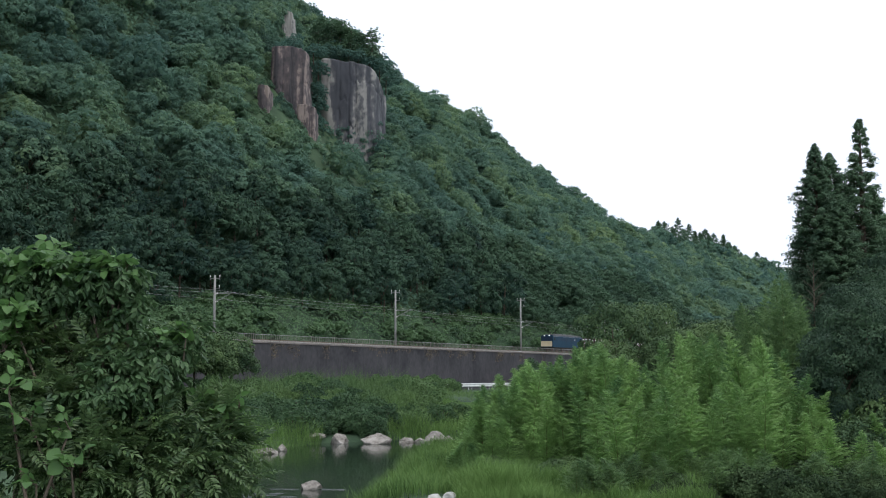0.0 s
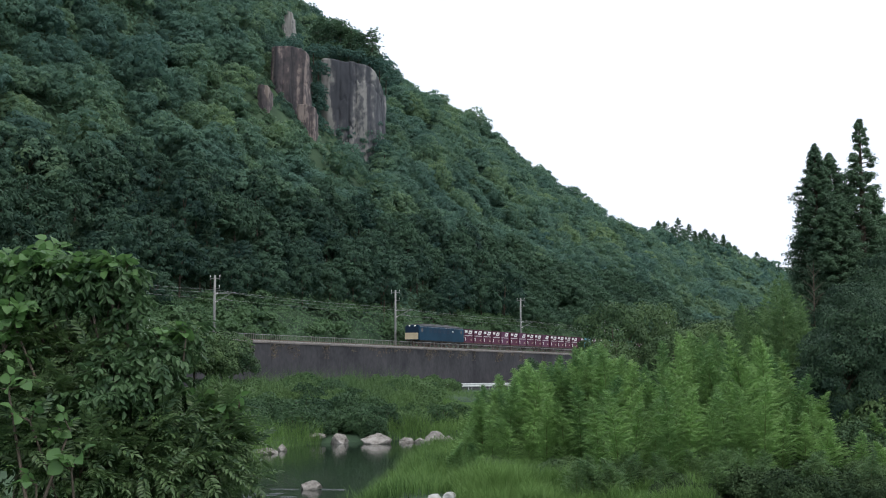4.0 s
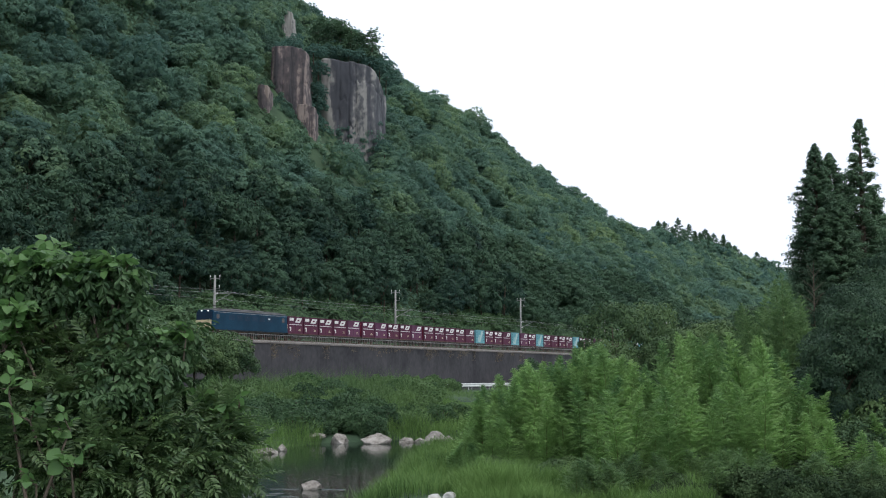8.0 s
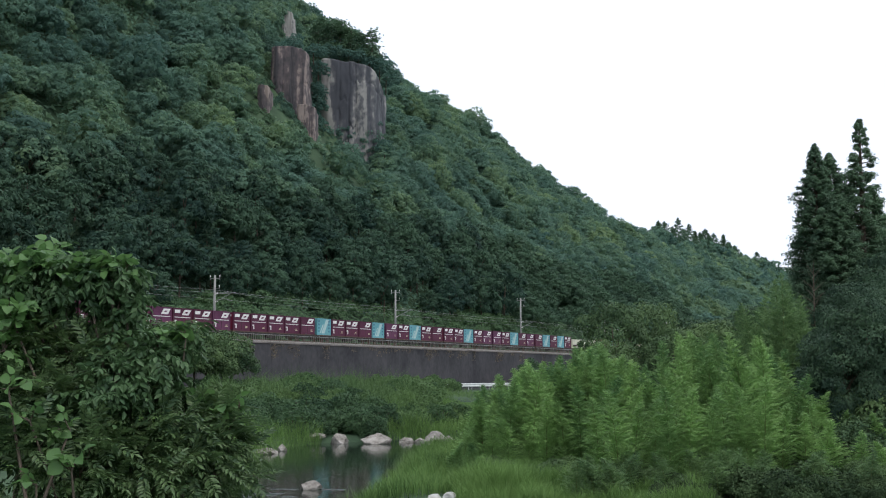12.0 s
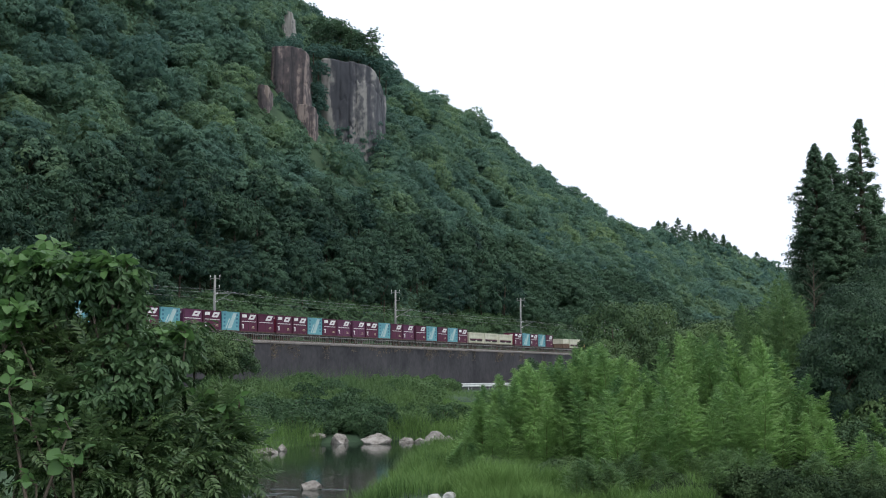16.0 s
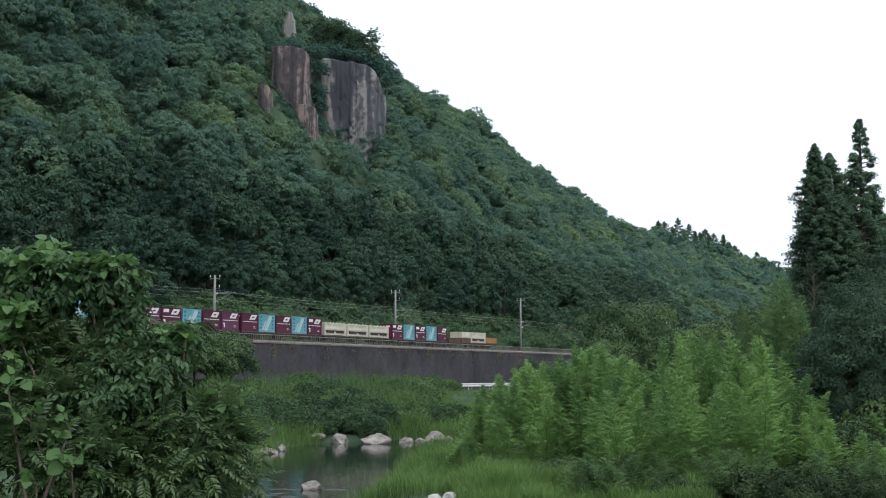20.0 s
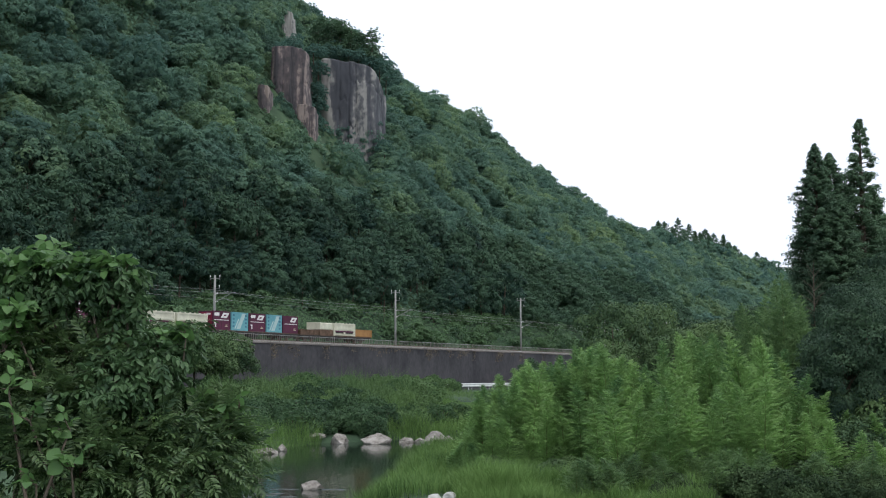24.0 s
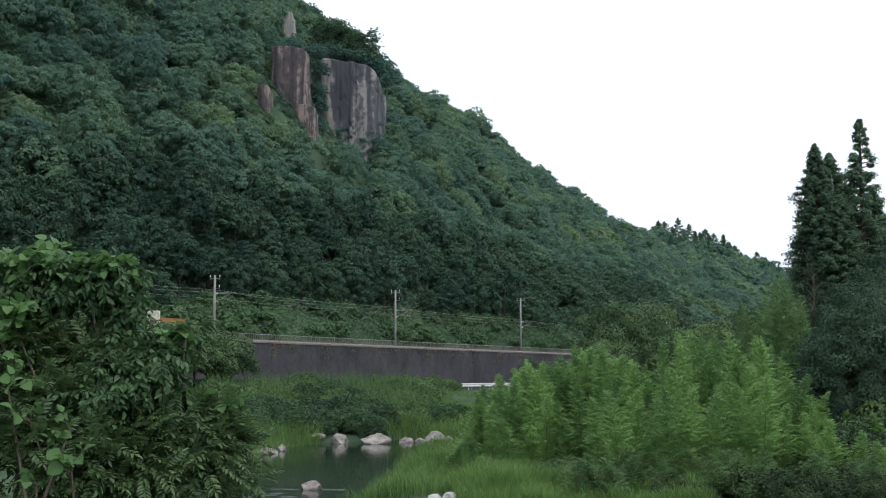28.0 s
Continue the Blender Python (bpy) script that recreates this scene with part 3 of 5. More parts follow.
def wagon():
    """A low container flat wagon, 20.4 m over couplers; x from 0 to 20.1."""
    ob = tagged(new("container_wagon"), "low dark red-brown container flat wagon", "wagon", "wagons of the train")
    part("deck", boxes((0.0, 20.0, -1.28, 1.28, 0.92, 1.0)), RUST, ob, "brown steel deck")
    part("side_sill", boxes((0.0, 20.0, -1.30, -1.22, 0.66, 0.92), (0.0, 20.0, 1.22, 1.30, 0.66, 0.92)), DARK, ob)
    part("centre_sill", boxes((-0.1, 20.1, -0.2, 0.2, 0.60, 0.92)), DARK, ob)
    part("equipment_box", boxes((8.0, 10.2, -1.15, -0.6, 0.30, 0.66), (10.6, 12.0, 0.5, 1.15, 0.30, 0.66)), DARK, ob)
    for x in (3.0, 17.0):
        bogie(ob, x, (-0.95, 0.95))
    for x0 in (-0.25, 20.1):
        part("coupler", boxes((x0, x0 + 0.25, -0.12, 0.12, 0.7, 0.9)), DARK, ob)
    return ob


def shell_box(L, W, H, mat, ob):
    """A steel container box with ribbed walls and corner posts."""
    body = part("body", boxes((0.06, L - 0.06, -W + 0.04, W - 0.04, 0.12, H - 0.03), bevel=0.02), mat, ob)
    for x in (0.0, L - 0.14):
        for y in (-W, W - 0.14):
            part("corner_post", boxes((x, x + 0.14, y, y + 0.14, 0.0, H)), mat, ob)
    for y in (-W, W - 0.08):
        part("bottom_rail", boxes((0.14, L - 0.14, y, y + 0.08, 0.02, 0.18)), mat, ob)
        part("top_rail", boxes((0.14, L - 0.14, y, y + 0.08, H - 0.12, H)), mat, ob)
    return body


def slant(bm, x0, x1, z0, z1, lean, y, t=0.012):
    """A leaning painted plate on a side wall."""
    ps = [(x0, z0), (x1, z0), (x1 + lean, z1), (x0 + lean, z1)]
    f = [bm.verts.new((x, y, z)) for x, z in ps]
    g = [bm.verts.new((x, y + t, z)) for x, z in ps]
    for i in range(4):
        bm.faces.new((f[i], f[(i + 1) % 4], g[(i + 1) % 4], g[i]))
    bm.faces.new(list(reversed(f)))
    bm.faces.new(g)
    return bm


CON_L, CON_W, CON_H = 3.72, 1.22, 2.5


def red_container(kind):
    faded = kind == "B"
    ob = tagged(new("container"), ("faded purple-red" if faded else "maroon") + " steel freight container with white markings", "container", "containers on the train")
    mat = PURPLE if faded else MAROON
    body = shell_box(CON_L, CON_W, CON_H, mat, ob)
    for side in (-1, 1):
        y = -CON_W + 0.020 if side < 0 else CON_W - 0.036
        part("logo_plate", slant(bmesh.new(), 1.72, 3.02, 1.62, 2.30, 0.50, y), WHITE, body, "white slanted plate")
        part("logo_slot", slant(bmesh.new(), 2.25, 2.72, 1.84, 2.06, 0.20, y - 0.004 if side < 0 else y + 0.004), mat, body)
        if kind == "A":
            part("name_plate", slant(bmesh.new(), 0.32, 1.36, 1.86, 2.28, 0.06, y), WHITE, body, "white oblong plate")
        part("stripe", boxes((0.3, 3.45, y, y + 0.012, 1.28, 1.37)), WHITE, body, "thin white stripe")
        if kind != "C":
            part("mark", boxes((0.50, 0.74, y, y + 0.012, 0.36, 0.95), (0.32, 0.56, y, y + 0.014, 0.78, 0.95)), WHITE, body, "small white mark")
        part("mark", boxes((2.7, 3.1, y, y + 0.012, 0.62, 0.70)), CREAM, body, "small pale mark")
        part("mark", boxes((2.6, 3.2, y, y + 0.012, 0.45, 0.52)), CREAM, body, "small pale mark")
        part("door_seam", boxes((1.84, 1.88, y, y + 0.02, 0.2, 1.26)), DARK, body)
        part("door_seam", boxes((0.25, 0.28, y, y + 0.02, 0.2, 2.3)), DARK, body)
    part("end_panel", boxes((0.045, 0.062, -1.0, 1.0, 0.2, 2.3)), RED if kind == "A" else mat, body, "red end wall" if kind == "A" else "")
    part("end_plate", boxes((0.03, 0.07, -0.8, -0.1, 1.95, 2.2)), WHITE, body, "small white plate")
    return ob


def teal_container():
    ob = tagged(new("container"), "light teal freight container with a white diagonal band", "container", "containers on the train")
    body = shell_box(CON_L, CON_W, CON_H, TEAL, ob)
    for side in (-1, 1):
        y = -CON_W + 0.020 if side < 0 else CON_W - 0.036
        part("band", slant(bmesh.new(), 1.15, 1.95, 0.25, 2.35, 1.25, y), PALE, body, "white diagonal band")
        part("band", slant(bmesh.new(), 0.70, 0.92, 0.25, 1.6, 0.80, y), PALE, body, "white diagonal band")
        for x in (0.3, 3.0):
            for z in (0.45, 0.95, 1.45, 1.95):
                part("mark", boxes((x, x + 0.40, y, y + 0.012, z, z + 0.26)), TEALDARK, body, "small deeper teal mark")
    return ob


def bulk_container(L=6.06, H=1.95):
    ob = tagged(new("bulk_container"), "ivory open-topped bulk container with long side rails", "container", "bulk containers on the train")
    part("body", boxes((0.1, L - 0.1, -1.12, 1.12, 0.25, H - 0.1), bevel=0.12), IVORY, ob)
    for x in (0.0, L - 0.22):
        part("end_frame", boxes((x, x + 0.22, -1.22, 1.22, 0.0, H), bevel=0.02), IVORY, ob)
    for z in (0.1, 0.95, H - 0.16):
        for y in (-1.22, 1.12):
            part("side_rail", boxes((0.22, L - 0.22, y, y + 0.10, z, z + 0.16)), IVORY, ob)
    # flush dark strips paint the shade of the side recesses
    for y in (-1.125, 1.115):
        for x in (0.5, L / 2 + 0.25):
            part("slot", boxes((x, x + L / 2 - 0.75, y, y + 0.01, 0.40, 0.62)), DARK, ob, "flat dark strip painting a recess's shade")
    for k in range(6):
        for y in (-1.215, 1.115):
            part("lug", boxes((0.45 + 0.98 * k, 0.72 + 0.98 * k, y, y + 0.10, H - 0.02, H + 0.10), bevel=0.02), IVORY, ob)
    for y in (-1.20, 1.17):
        part("stripe", boxes((0.4, L - 0.4, y + 0.06 if y < 0 else y - 0.04, y + 0.075 if y < 0 else y - 0.03, 0.62, 0.82)), MAROON, ob, "dull red stripe")
    return ob


def short_bulk(L=3.7, H=1.95):
    ob = tagged(new("bulk_container"), "short ivory bulk container on a brown steel frame", "container", "bulk containers on the train")
    part("body", boxes((0.1, L - 0.1, -1.12, 1.12, 0.85, H - 0.05), bevel=0.12), IVORY, ob)
    part("frame", boxes((0.0, L, -1.2, 1.2, 0.0, 0.85), bevel=0.03), RUST, ob, "brown steel frame")
    for x in (0.0, L - 0.18):
        part("end_frame", boxes((x, x + 0.18, -1.22, 1.22, 0.85, H), bevel=0.02), IVORY, ob)
    return ob


def open_box(L=5.6, H=1.15):
    ob = tagged(new("low_container"), "low orange-brown steel container on the last wagon", "container")
    part("body", boxes((0.05, L - 0.05, -1.18, 1.18, 0.05, H - 0.05), bevel=0.04), ORANGE, ob)
    for x in (0.0, L - 0.12):
        part("end_frame", boxes((x, x + 0.12, -1.22, 1.22, 0, H)), ORANGE, ob)
    for y in (-1.22, 1.14):
        part("top_rail", boxes((0.12, L - 0.12, y, y + 0.08, H - 0.12, H)), ORANGE, ob)
    return ob


def flat_tray(L=4.9, H=0.72):
    ob = tagged(new("low_container"), "low brown steel tray at the front of the last wagon", "container")
    part("body", boxes((0.05, L - 0.05, -1.16, 1.16, 0.02, H - 0.06), bevel=0.03), RUST, ob)
    for y in (-1.22, 1.14):
        part("top_rail", boxes((0.0, L, y, y + 0.08, H - 0.12, H)), RUST, ob)
    for k in range(5):
        for y in (-1.21, 1.15):
            part("stake", boxes((0.1 + 1.14 * k, 0.2 + 1.14 * k, y, y + 0.06, 0.0, H - 0.12)), RUST, ob)
    return ob


LOADS = ["AAAAB", "ABAAB", "AAAAC", "TAACT", "BATAC", "AATAB", "BATCB", "CTCTA", "K", "ATATC", "E"]
protos, used = {"A": red_container("A"), "B": red_container("B"), "C": red_container("C"), "T": teal_container(), "K": bulk_container()}, set()
wagon_0 = wagon()


def load(kind, offset):
    ob = protos[kind] if kind not in used else copy_thing(protos[kind], Matrix())
    used.add(kind)
    return moving(ob, offset, RAIL + 1.0)


moving(locomotive(), -126.9)
for k, cargo in enumerate(LOADS):
    a = -109.33 + 20.4 * k
    moving(wagon_0 if k == 0 else copy_thing(wagon_0, Matrix()), a)
    if cargo == "K":
        for i in range(3):
            load("K", a + 0.3 + 6.55 * i)
    elif cargo == "E":
        moving(flat_tray(), a + 0.2, RAIL + 1.0)
        moving(short_bulk(), a + 5.3, RAIL + 1.0)
        load("K", a + 9.3)
        moving(open_box(5.0), a + 15.4, RAIL + 1.0)
    else:
        for i, c in enumerate(cargo):
            load(c, a + 0.14 + 4.0 * i)


def motions():
    for ob, offset, z in MOVERS:
        walk(ob, [(t, pose(offset - S_of(t), 0, z)) for t in TRAIN_T])
    # the wheels roll; all wheels of one size turn alike
    everything = list(bpy.data.objects)
    for r, (first, *others) in WHEELS.items():
        walk(first, [(k / 30, pose(0, 0, 0, 0, -math.degrees(S_of(k / 30) / r) % 360, 0)) for k in range(841)])
        keys = first.animation_data
        for ob in everything:
            if ob is not first and ob.name.startswith("wheelset") and abs(ob.delta_location.z - r) < 0.01:
                ob.rotation_mode = "QUATERNION"
                own = ob.animation_data_create()
                own.action, own.action_slot = keys.action, keys.action_slot

# ---- the wooded hill ----
rng = np.random.default_rng(7)
DISTANT = [canopy(rng, 3.3, rng.uniform(5.0, 6.8), 0.4, 14, 16, 1.2) for k in range(8)]
FAR = [canopy(rng, 3.4, rng.uniform(5.2, 7.8), 0.1, 26, 44, 0.52, size=(0.24, 0.40), flat=0.66, lift=0.35, jitter=0.26) for k in range(10)]
MID = [canopy(rng, 3.4, rng.uniform(5.2, 7.8), 0.1, 30, 64, 0.41, size=(0.22, 0.38), flat=0.64, lift=0.35, jitter=0.26) for k in range(12)]
NEAR = [canopy(rng, 3.3, rng.uniform(5.5, 7.5), 0.8, 34, 52, 0.40, size=(0.22, 0.38), flat=0.55, lift=0.4, jitter=0.28) for k in range(8)]

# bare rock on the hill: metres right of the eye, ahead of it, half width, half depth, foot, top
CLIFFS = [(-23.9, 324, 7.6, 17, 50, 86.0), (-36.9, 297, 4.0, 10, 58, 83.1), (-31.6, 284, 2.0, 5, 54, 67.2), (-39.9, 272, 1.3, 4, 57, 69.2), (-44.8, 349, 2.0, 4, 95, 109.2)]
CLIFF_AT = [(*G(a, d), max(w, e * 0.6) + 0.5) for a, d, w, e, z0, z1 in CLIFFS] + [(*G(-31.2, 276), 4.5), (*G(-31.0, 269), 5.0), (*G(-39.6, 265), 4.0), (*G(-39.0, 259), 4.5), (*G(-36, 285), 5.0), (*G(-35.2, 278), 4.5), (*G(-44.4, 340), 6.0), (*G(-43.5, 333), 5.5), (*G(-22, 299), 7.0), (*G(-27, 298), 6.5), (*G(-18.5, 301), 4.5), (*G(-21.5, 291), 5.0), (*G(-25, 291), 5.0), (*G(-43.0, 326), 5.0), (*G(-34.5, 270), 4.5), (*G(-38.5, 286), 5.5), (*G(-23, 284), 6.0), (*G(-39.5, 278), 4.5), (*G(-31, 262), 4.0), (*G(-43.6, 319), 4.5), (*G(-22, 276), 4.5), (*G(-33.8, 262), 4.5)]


def scatter(x0, x1, y0, y1, gap, rng):
    gx, gy = np.meshgrid(np.arange(x0, x1, gap), np.arange(y0, y1, gap), indexing="ij")
    gy = gy + (np.arange(gy.shape[0]) % 2)[:, None] * gap * 0.5 + 0.9 * wavy(gx, gy, 0.21, 3.0) * (gap > 2)
    loose = 0.46 if gap > 5 else 0.42
    gx, gy = gx.ravel() + rng.uniform(-loose, loose, gx.size) * gap, gy.ravel() + rng.uniform(-loose, loose, gx.size) * gap
    keep = np.ones(len(gx), bool)
    for cx, cy, r in CLIFF_AT:
        keep &= np.hypot(gx - cx, gy - cy) > r
    return gx[keep], gy[keep]


def forest(name, protos, x0, x1, y0, y1, gap, size, label):
    x, y = scatter(x0, x1, y0, y1, gap, rng)
    z = ground_z(x, y)
    big = rng.uniform(*size, len(x)) * (1 + 0.22 * wavy(x, y, 0.09, 5.0))
    which = rng.integers(0, len(protos), len(x))
    # the woods that go on past the left of the valley are coarser
    protos = protos + DISTANT
    du, dw = x - EYE[0], y - EYE[1]
    which = np.where(SI * du - CO * dw < -0.42 * (CO * du + SI * dw), len(protos) - 8 + which % 8, which)
    rows = np.stack([x, y, z - 0.6, np.clip(big, 0.75, 2.2), rng.uniform(0, 6.28, len(x)), which], 1)
    tint = np.repeat(rng.normal(0, 0.07, len(x)) + 0.04 * wavy(x, y, 0.05, 2.0), [len(protos[k][0]) for k in which])
    V, F = stamp(protos, rows)
    tagged(new(name, mesh_of(name, V, F, LEAF_HILL_HAZED, tint=tint)), label, "forest", kind="stuff")


forest("hillside_woods", MID, -110, 240, 30, 92, 5.1, (0.8, 1.5), "dense dark green broadleaf woods on the steep hillside")
forest("upper_woods", FAR, -110, 300, 92, 136, 5.1, (0.8, 1.45), "dense dark green broadleaf woods on the upper hill")
forest("ridge_woods", FAR, 240, 470, 14, 136, 7.3, (1.1, 1.75), "dense dark green woods on the falling ridge")
forest("far_woods", DISTANT, 470, 1000, 14, 136, 8.2, (1.1, 1.8), "distant dark green woods down the valley")


x, y = scatter(-70, 240, 14, 134, 0.75, rng)
P = np.stack([x, y, ground_z(x, y) + rng.uniform(0.1, 1.3, len(x))], 1)
tagged(new("hill_undergrowth", mesh_of("hill_undergrowth", *tufts(P, np.tile([0.0, -0.5, 0.8], (len(x), 1)), 1.0, 0.85, rng, 0.5), LEAF_HILL_HAZED)),
       "dark green undergrowth between the trees on the slope", "undergrowth", kind="stuff")


def trunk_mesh(name, h, r):
    bm = tube(bmesh.new(), (0, 0, -0.8), (0, 0, h * 0.5), r, r * 0.7, 7)
    tube(bm, (0, 0, h * 0.5), (0.3, 0.2, h), r * 0.7, r * 0.25, 6)
    for k in range(4):
        a = k * 1.6
        tube(bm, (0, 0, h * (0.45 + 0.1 * k)), (1.4 * math.cos(a), 1.4 * math.sin(a), h * (0.75 + 0.08 * k)), r * 0.4, r * 0.12, 5)
    me = bpy.data.meshes.new(name)
    bm.to_mesh(me)
    bm.free()
    me.materials.append(BARK)
    return me


TRUNK = trunk_mesh("trunk", 5.5, 0.16)
CROWNS = [mesh_of("crown", v, f, LEAF_FOOT_SHADED) for v, f in NEAR]
HILL_CROWNS = [mesh_of("crown", v, f, LEAF_HILL_HAZED, tint=np.full(len(v), -0.16)) for v, f in NEAR]
GREEN_CROWNS = [mesh_of("crown", v * np.array([1, 1, 0.9]), f, LEAF_OLIVE) for v, f in (canopy(rng, 3.3, 5.4, 1.5, 26, 230, 0.22) for k in range(4))]


def hill_tree(x, y, z, s, tall, k, label, group, crowns=None):
    t = tagged(new("tree"), label, "tree", group)
    t.matrix_basis = Matrix.LocRotScale((x, y, z), Euler((0, 0, rng.uniform(0, 6.28))), (s, s, s * tall))
    piece("trunk", TRUNK, t)
    crowns = crowns or CROWNS
    piece("crown", crowns[k % len(crowns)], t)


x, y = scatter(-105, 240, 14.0, 31, 4.5, rng)
far = x > 85
rows = np.stack([x, y, ground_z(x, y), rng.uniform(0.8, 1.45, len(x)), rng.uniform(0, 6.28, len(x)), rng.integers(0, 8, len(x))], 1)[far]
tint = np.repeat(rng.normal(0.17, 0.1, len(rows)), [len(NEAR[int(q[5])][0]) for q in rows])
tagged(new("foot_woods", mesh_of("foot_woods", *stamp(NEAR, rows), LEAF_FOOT_SHADED, tint=tint)), "dark green woods at the foot of the hillside", "forest", kind="stuff")
x, y = x[~far], y[~far]
for i in range(len(x)):
    hill_tree(x[i], y[i], float(ground_z(x[i], y[i])), rng.uniform(0.75, 1.35), rng.uniform(0.95, 1.35), i,
              "dark green broadleaf tree at the foot of the hillside", "trees at the foot of the hill")


# ---- bare rock faces ----
def granite(name, lo, mid, hi):
    """Bare rock with stains drawn out upright, as water runs down the face."""
    m, n, l, b = nodes_of(name)
    co = n.new("ShaderNodeTexCoord")

    def rock_noise(scale, flatten, detail, distort=0.0):
        mp, nz = n.new("ShaderNodeMapping"), n.new("ShaderNodeTexNoise")
        mp.inputs["Scale"].default_value = (1, 1, flatten)
        nz.inputs["Scale"].default_value, nz.inputs["Detail"].default_value, nz.inputs["Distortion"].default_value = scale, detail, distort
        l.new(co.outputs["Object"], mp.inputs[0])
        l.new(mp.outputs[0], nz.inputs["Vector"])
        return nz.outputs[0]

    def sum_of(a, b, k):
        ma = n.new("ShaderNodeMath")
        ma.operation = "MULTIPLY_ADD"
        ma.inputs[1].default_value = k
        l.new(a, ma.inputs[0])
        l.new(b, ma.inputs[2])
        return ma.outputs[0]

    streak, fine, grain = rock_noise(0.28, 0.10, 5, 1.0), rock_noise(1.5, 0.06, 4, 0.4), rock_noise(0.9, 0.8, 6)
    pale = n.new("ShaderNodeAttribute")
    pale.attribute_name = "tint"
    tone = sum_of(pale.outputs["Fac"], sum_of(grain, sum_of(fine, streak, 0.32), 0.47), 1.0)
    ramp = n.new("ShaderNodeValToRGB")
    ramp.color_ramp.elements[0].position, ramp.color_ramp.elements[1].position = 0.74, 1.0
    ramp.color_ramp.elements[0].color, ramp.color_ramp.elements[1].color = (*lo, 1), (*hi, 1)
    ramp.color_ramp.elements.new(0.90).color = (*mid, 1)
    l.new(tone, ramp.inputs[0])
    l.new(ramp.outputs[0], b.inputs["Base Color"])
    bump = n.new("ShaderNodeBump")
    bump.inputs["Strength"].default_value = 0.6
    l.new(sum_of(fine, grain, 0.6), bump.inputs["Height"])
    l.new(bump.outputs[0], b.inputs["Normal"])
    b.inputs["Roughness"].default_value = 0.9
    return m


GRANITE = granite("grey_granite", (0.058, 0.061, 0.073), (0.118, 0.119, 0.128), (0.29, 0.28, 0.265))
REDSTONE = granite("reddish_granite", (0.052, 0.048, 0.054), (0.106, 0.086, 0.088), (0.27, 0.216, 0.195))


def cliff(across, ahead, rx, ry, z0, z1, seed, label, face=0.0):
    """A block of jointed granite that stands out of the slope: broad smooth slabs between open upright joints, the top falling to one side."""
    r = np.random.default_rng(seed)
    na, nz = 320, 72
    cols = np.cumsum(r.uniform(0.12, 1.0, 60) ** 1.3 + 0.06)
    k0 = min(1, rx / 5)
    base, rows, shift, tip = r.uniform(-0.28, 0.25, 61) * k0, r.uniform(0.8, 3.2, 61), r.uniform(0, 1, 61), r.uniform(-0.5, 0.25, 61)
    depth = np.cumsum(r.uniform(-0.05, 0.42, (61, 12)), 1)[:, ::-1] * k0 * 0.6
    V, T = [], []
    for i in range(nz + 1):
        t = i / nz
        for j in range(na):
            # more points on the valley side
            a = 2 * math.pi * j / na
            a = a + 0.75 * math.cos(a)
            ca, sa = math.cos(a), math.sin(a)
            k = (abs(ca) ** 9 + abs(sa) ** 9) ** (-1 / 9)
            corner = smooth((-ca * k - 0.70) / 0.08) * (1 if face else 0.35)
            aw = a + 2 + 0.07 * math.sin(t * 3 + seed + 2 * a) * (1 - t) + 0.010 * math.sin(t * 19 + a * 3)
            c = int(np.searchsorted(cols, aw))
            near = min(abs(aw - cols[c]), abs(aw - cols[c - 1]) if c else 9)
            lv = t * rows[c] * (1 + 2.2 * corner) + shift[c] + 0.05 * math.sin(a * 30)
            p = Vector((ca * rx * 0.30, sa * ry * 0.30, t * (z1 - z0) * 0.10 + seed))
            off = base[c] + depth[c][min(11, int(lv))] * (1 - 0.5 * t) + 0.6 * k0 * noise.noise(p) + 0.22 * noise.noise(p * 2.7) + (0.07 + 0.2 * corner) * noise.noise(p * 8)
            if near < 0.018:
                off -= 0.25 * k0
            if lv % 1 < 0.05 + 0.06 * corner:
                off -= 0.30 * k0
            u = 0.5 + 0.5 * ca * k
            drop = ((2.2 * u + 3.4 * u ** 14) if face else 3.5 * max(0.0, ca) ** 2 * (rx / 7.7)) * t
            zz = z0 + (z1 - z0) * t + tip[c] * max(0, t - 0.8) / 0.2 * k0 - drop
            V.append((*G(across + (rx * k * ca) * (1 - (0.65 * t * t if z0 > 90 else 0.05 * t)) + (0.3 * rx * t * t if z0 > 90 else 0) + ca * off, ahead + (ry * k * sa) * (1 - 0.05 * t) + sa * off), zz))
            # lower slabs and the split corner are paler, the joints and an upper band darker
            face_tone = 0.0
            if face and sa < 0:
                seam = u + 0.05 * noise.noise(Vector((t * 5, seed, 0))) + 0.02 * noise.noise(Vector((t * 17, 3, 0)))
                face_tone = 0.28 * (1 - smooth((seam - 0.20) / 0.05)) - 0.17 * smooth((seam - 0.24) / 0.04) * (1 - smooth((seam - 0.50) / 0.10)) * smooth((t - 0.35) / 0.3)
            T.append(face_tone + 0.13 * noise.noise(Vector((a * 3.0, t * 1.1, seed))) + 0.12 * noise.noise(Vector((a * 9.0, t * 0.8, seed))) + 0.24 * corner + face * 0.10 * (smooth((0.72 - t) / 0.3) - 0.4) - 0.06 * (near < 0.012) - 0.08 * (lv % 1 < 0.03))
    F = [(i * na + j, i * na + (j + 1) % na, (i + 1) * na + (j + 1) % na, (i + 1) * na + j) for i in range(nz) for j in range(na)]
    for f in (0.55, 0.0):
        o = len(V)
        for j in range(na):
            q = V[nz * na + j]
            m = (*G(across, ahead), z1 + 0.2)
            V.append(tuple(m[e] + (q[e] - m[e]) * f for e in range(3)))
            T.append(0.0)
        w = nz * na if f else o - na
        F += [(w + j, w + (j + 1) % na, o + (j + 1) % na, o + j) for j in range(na)]
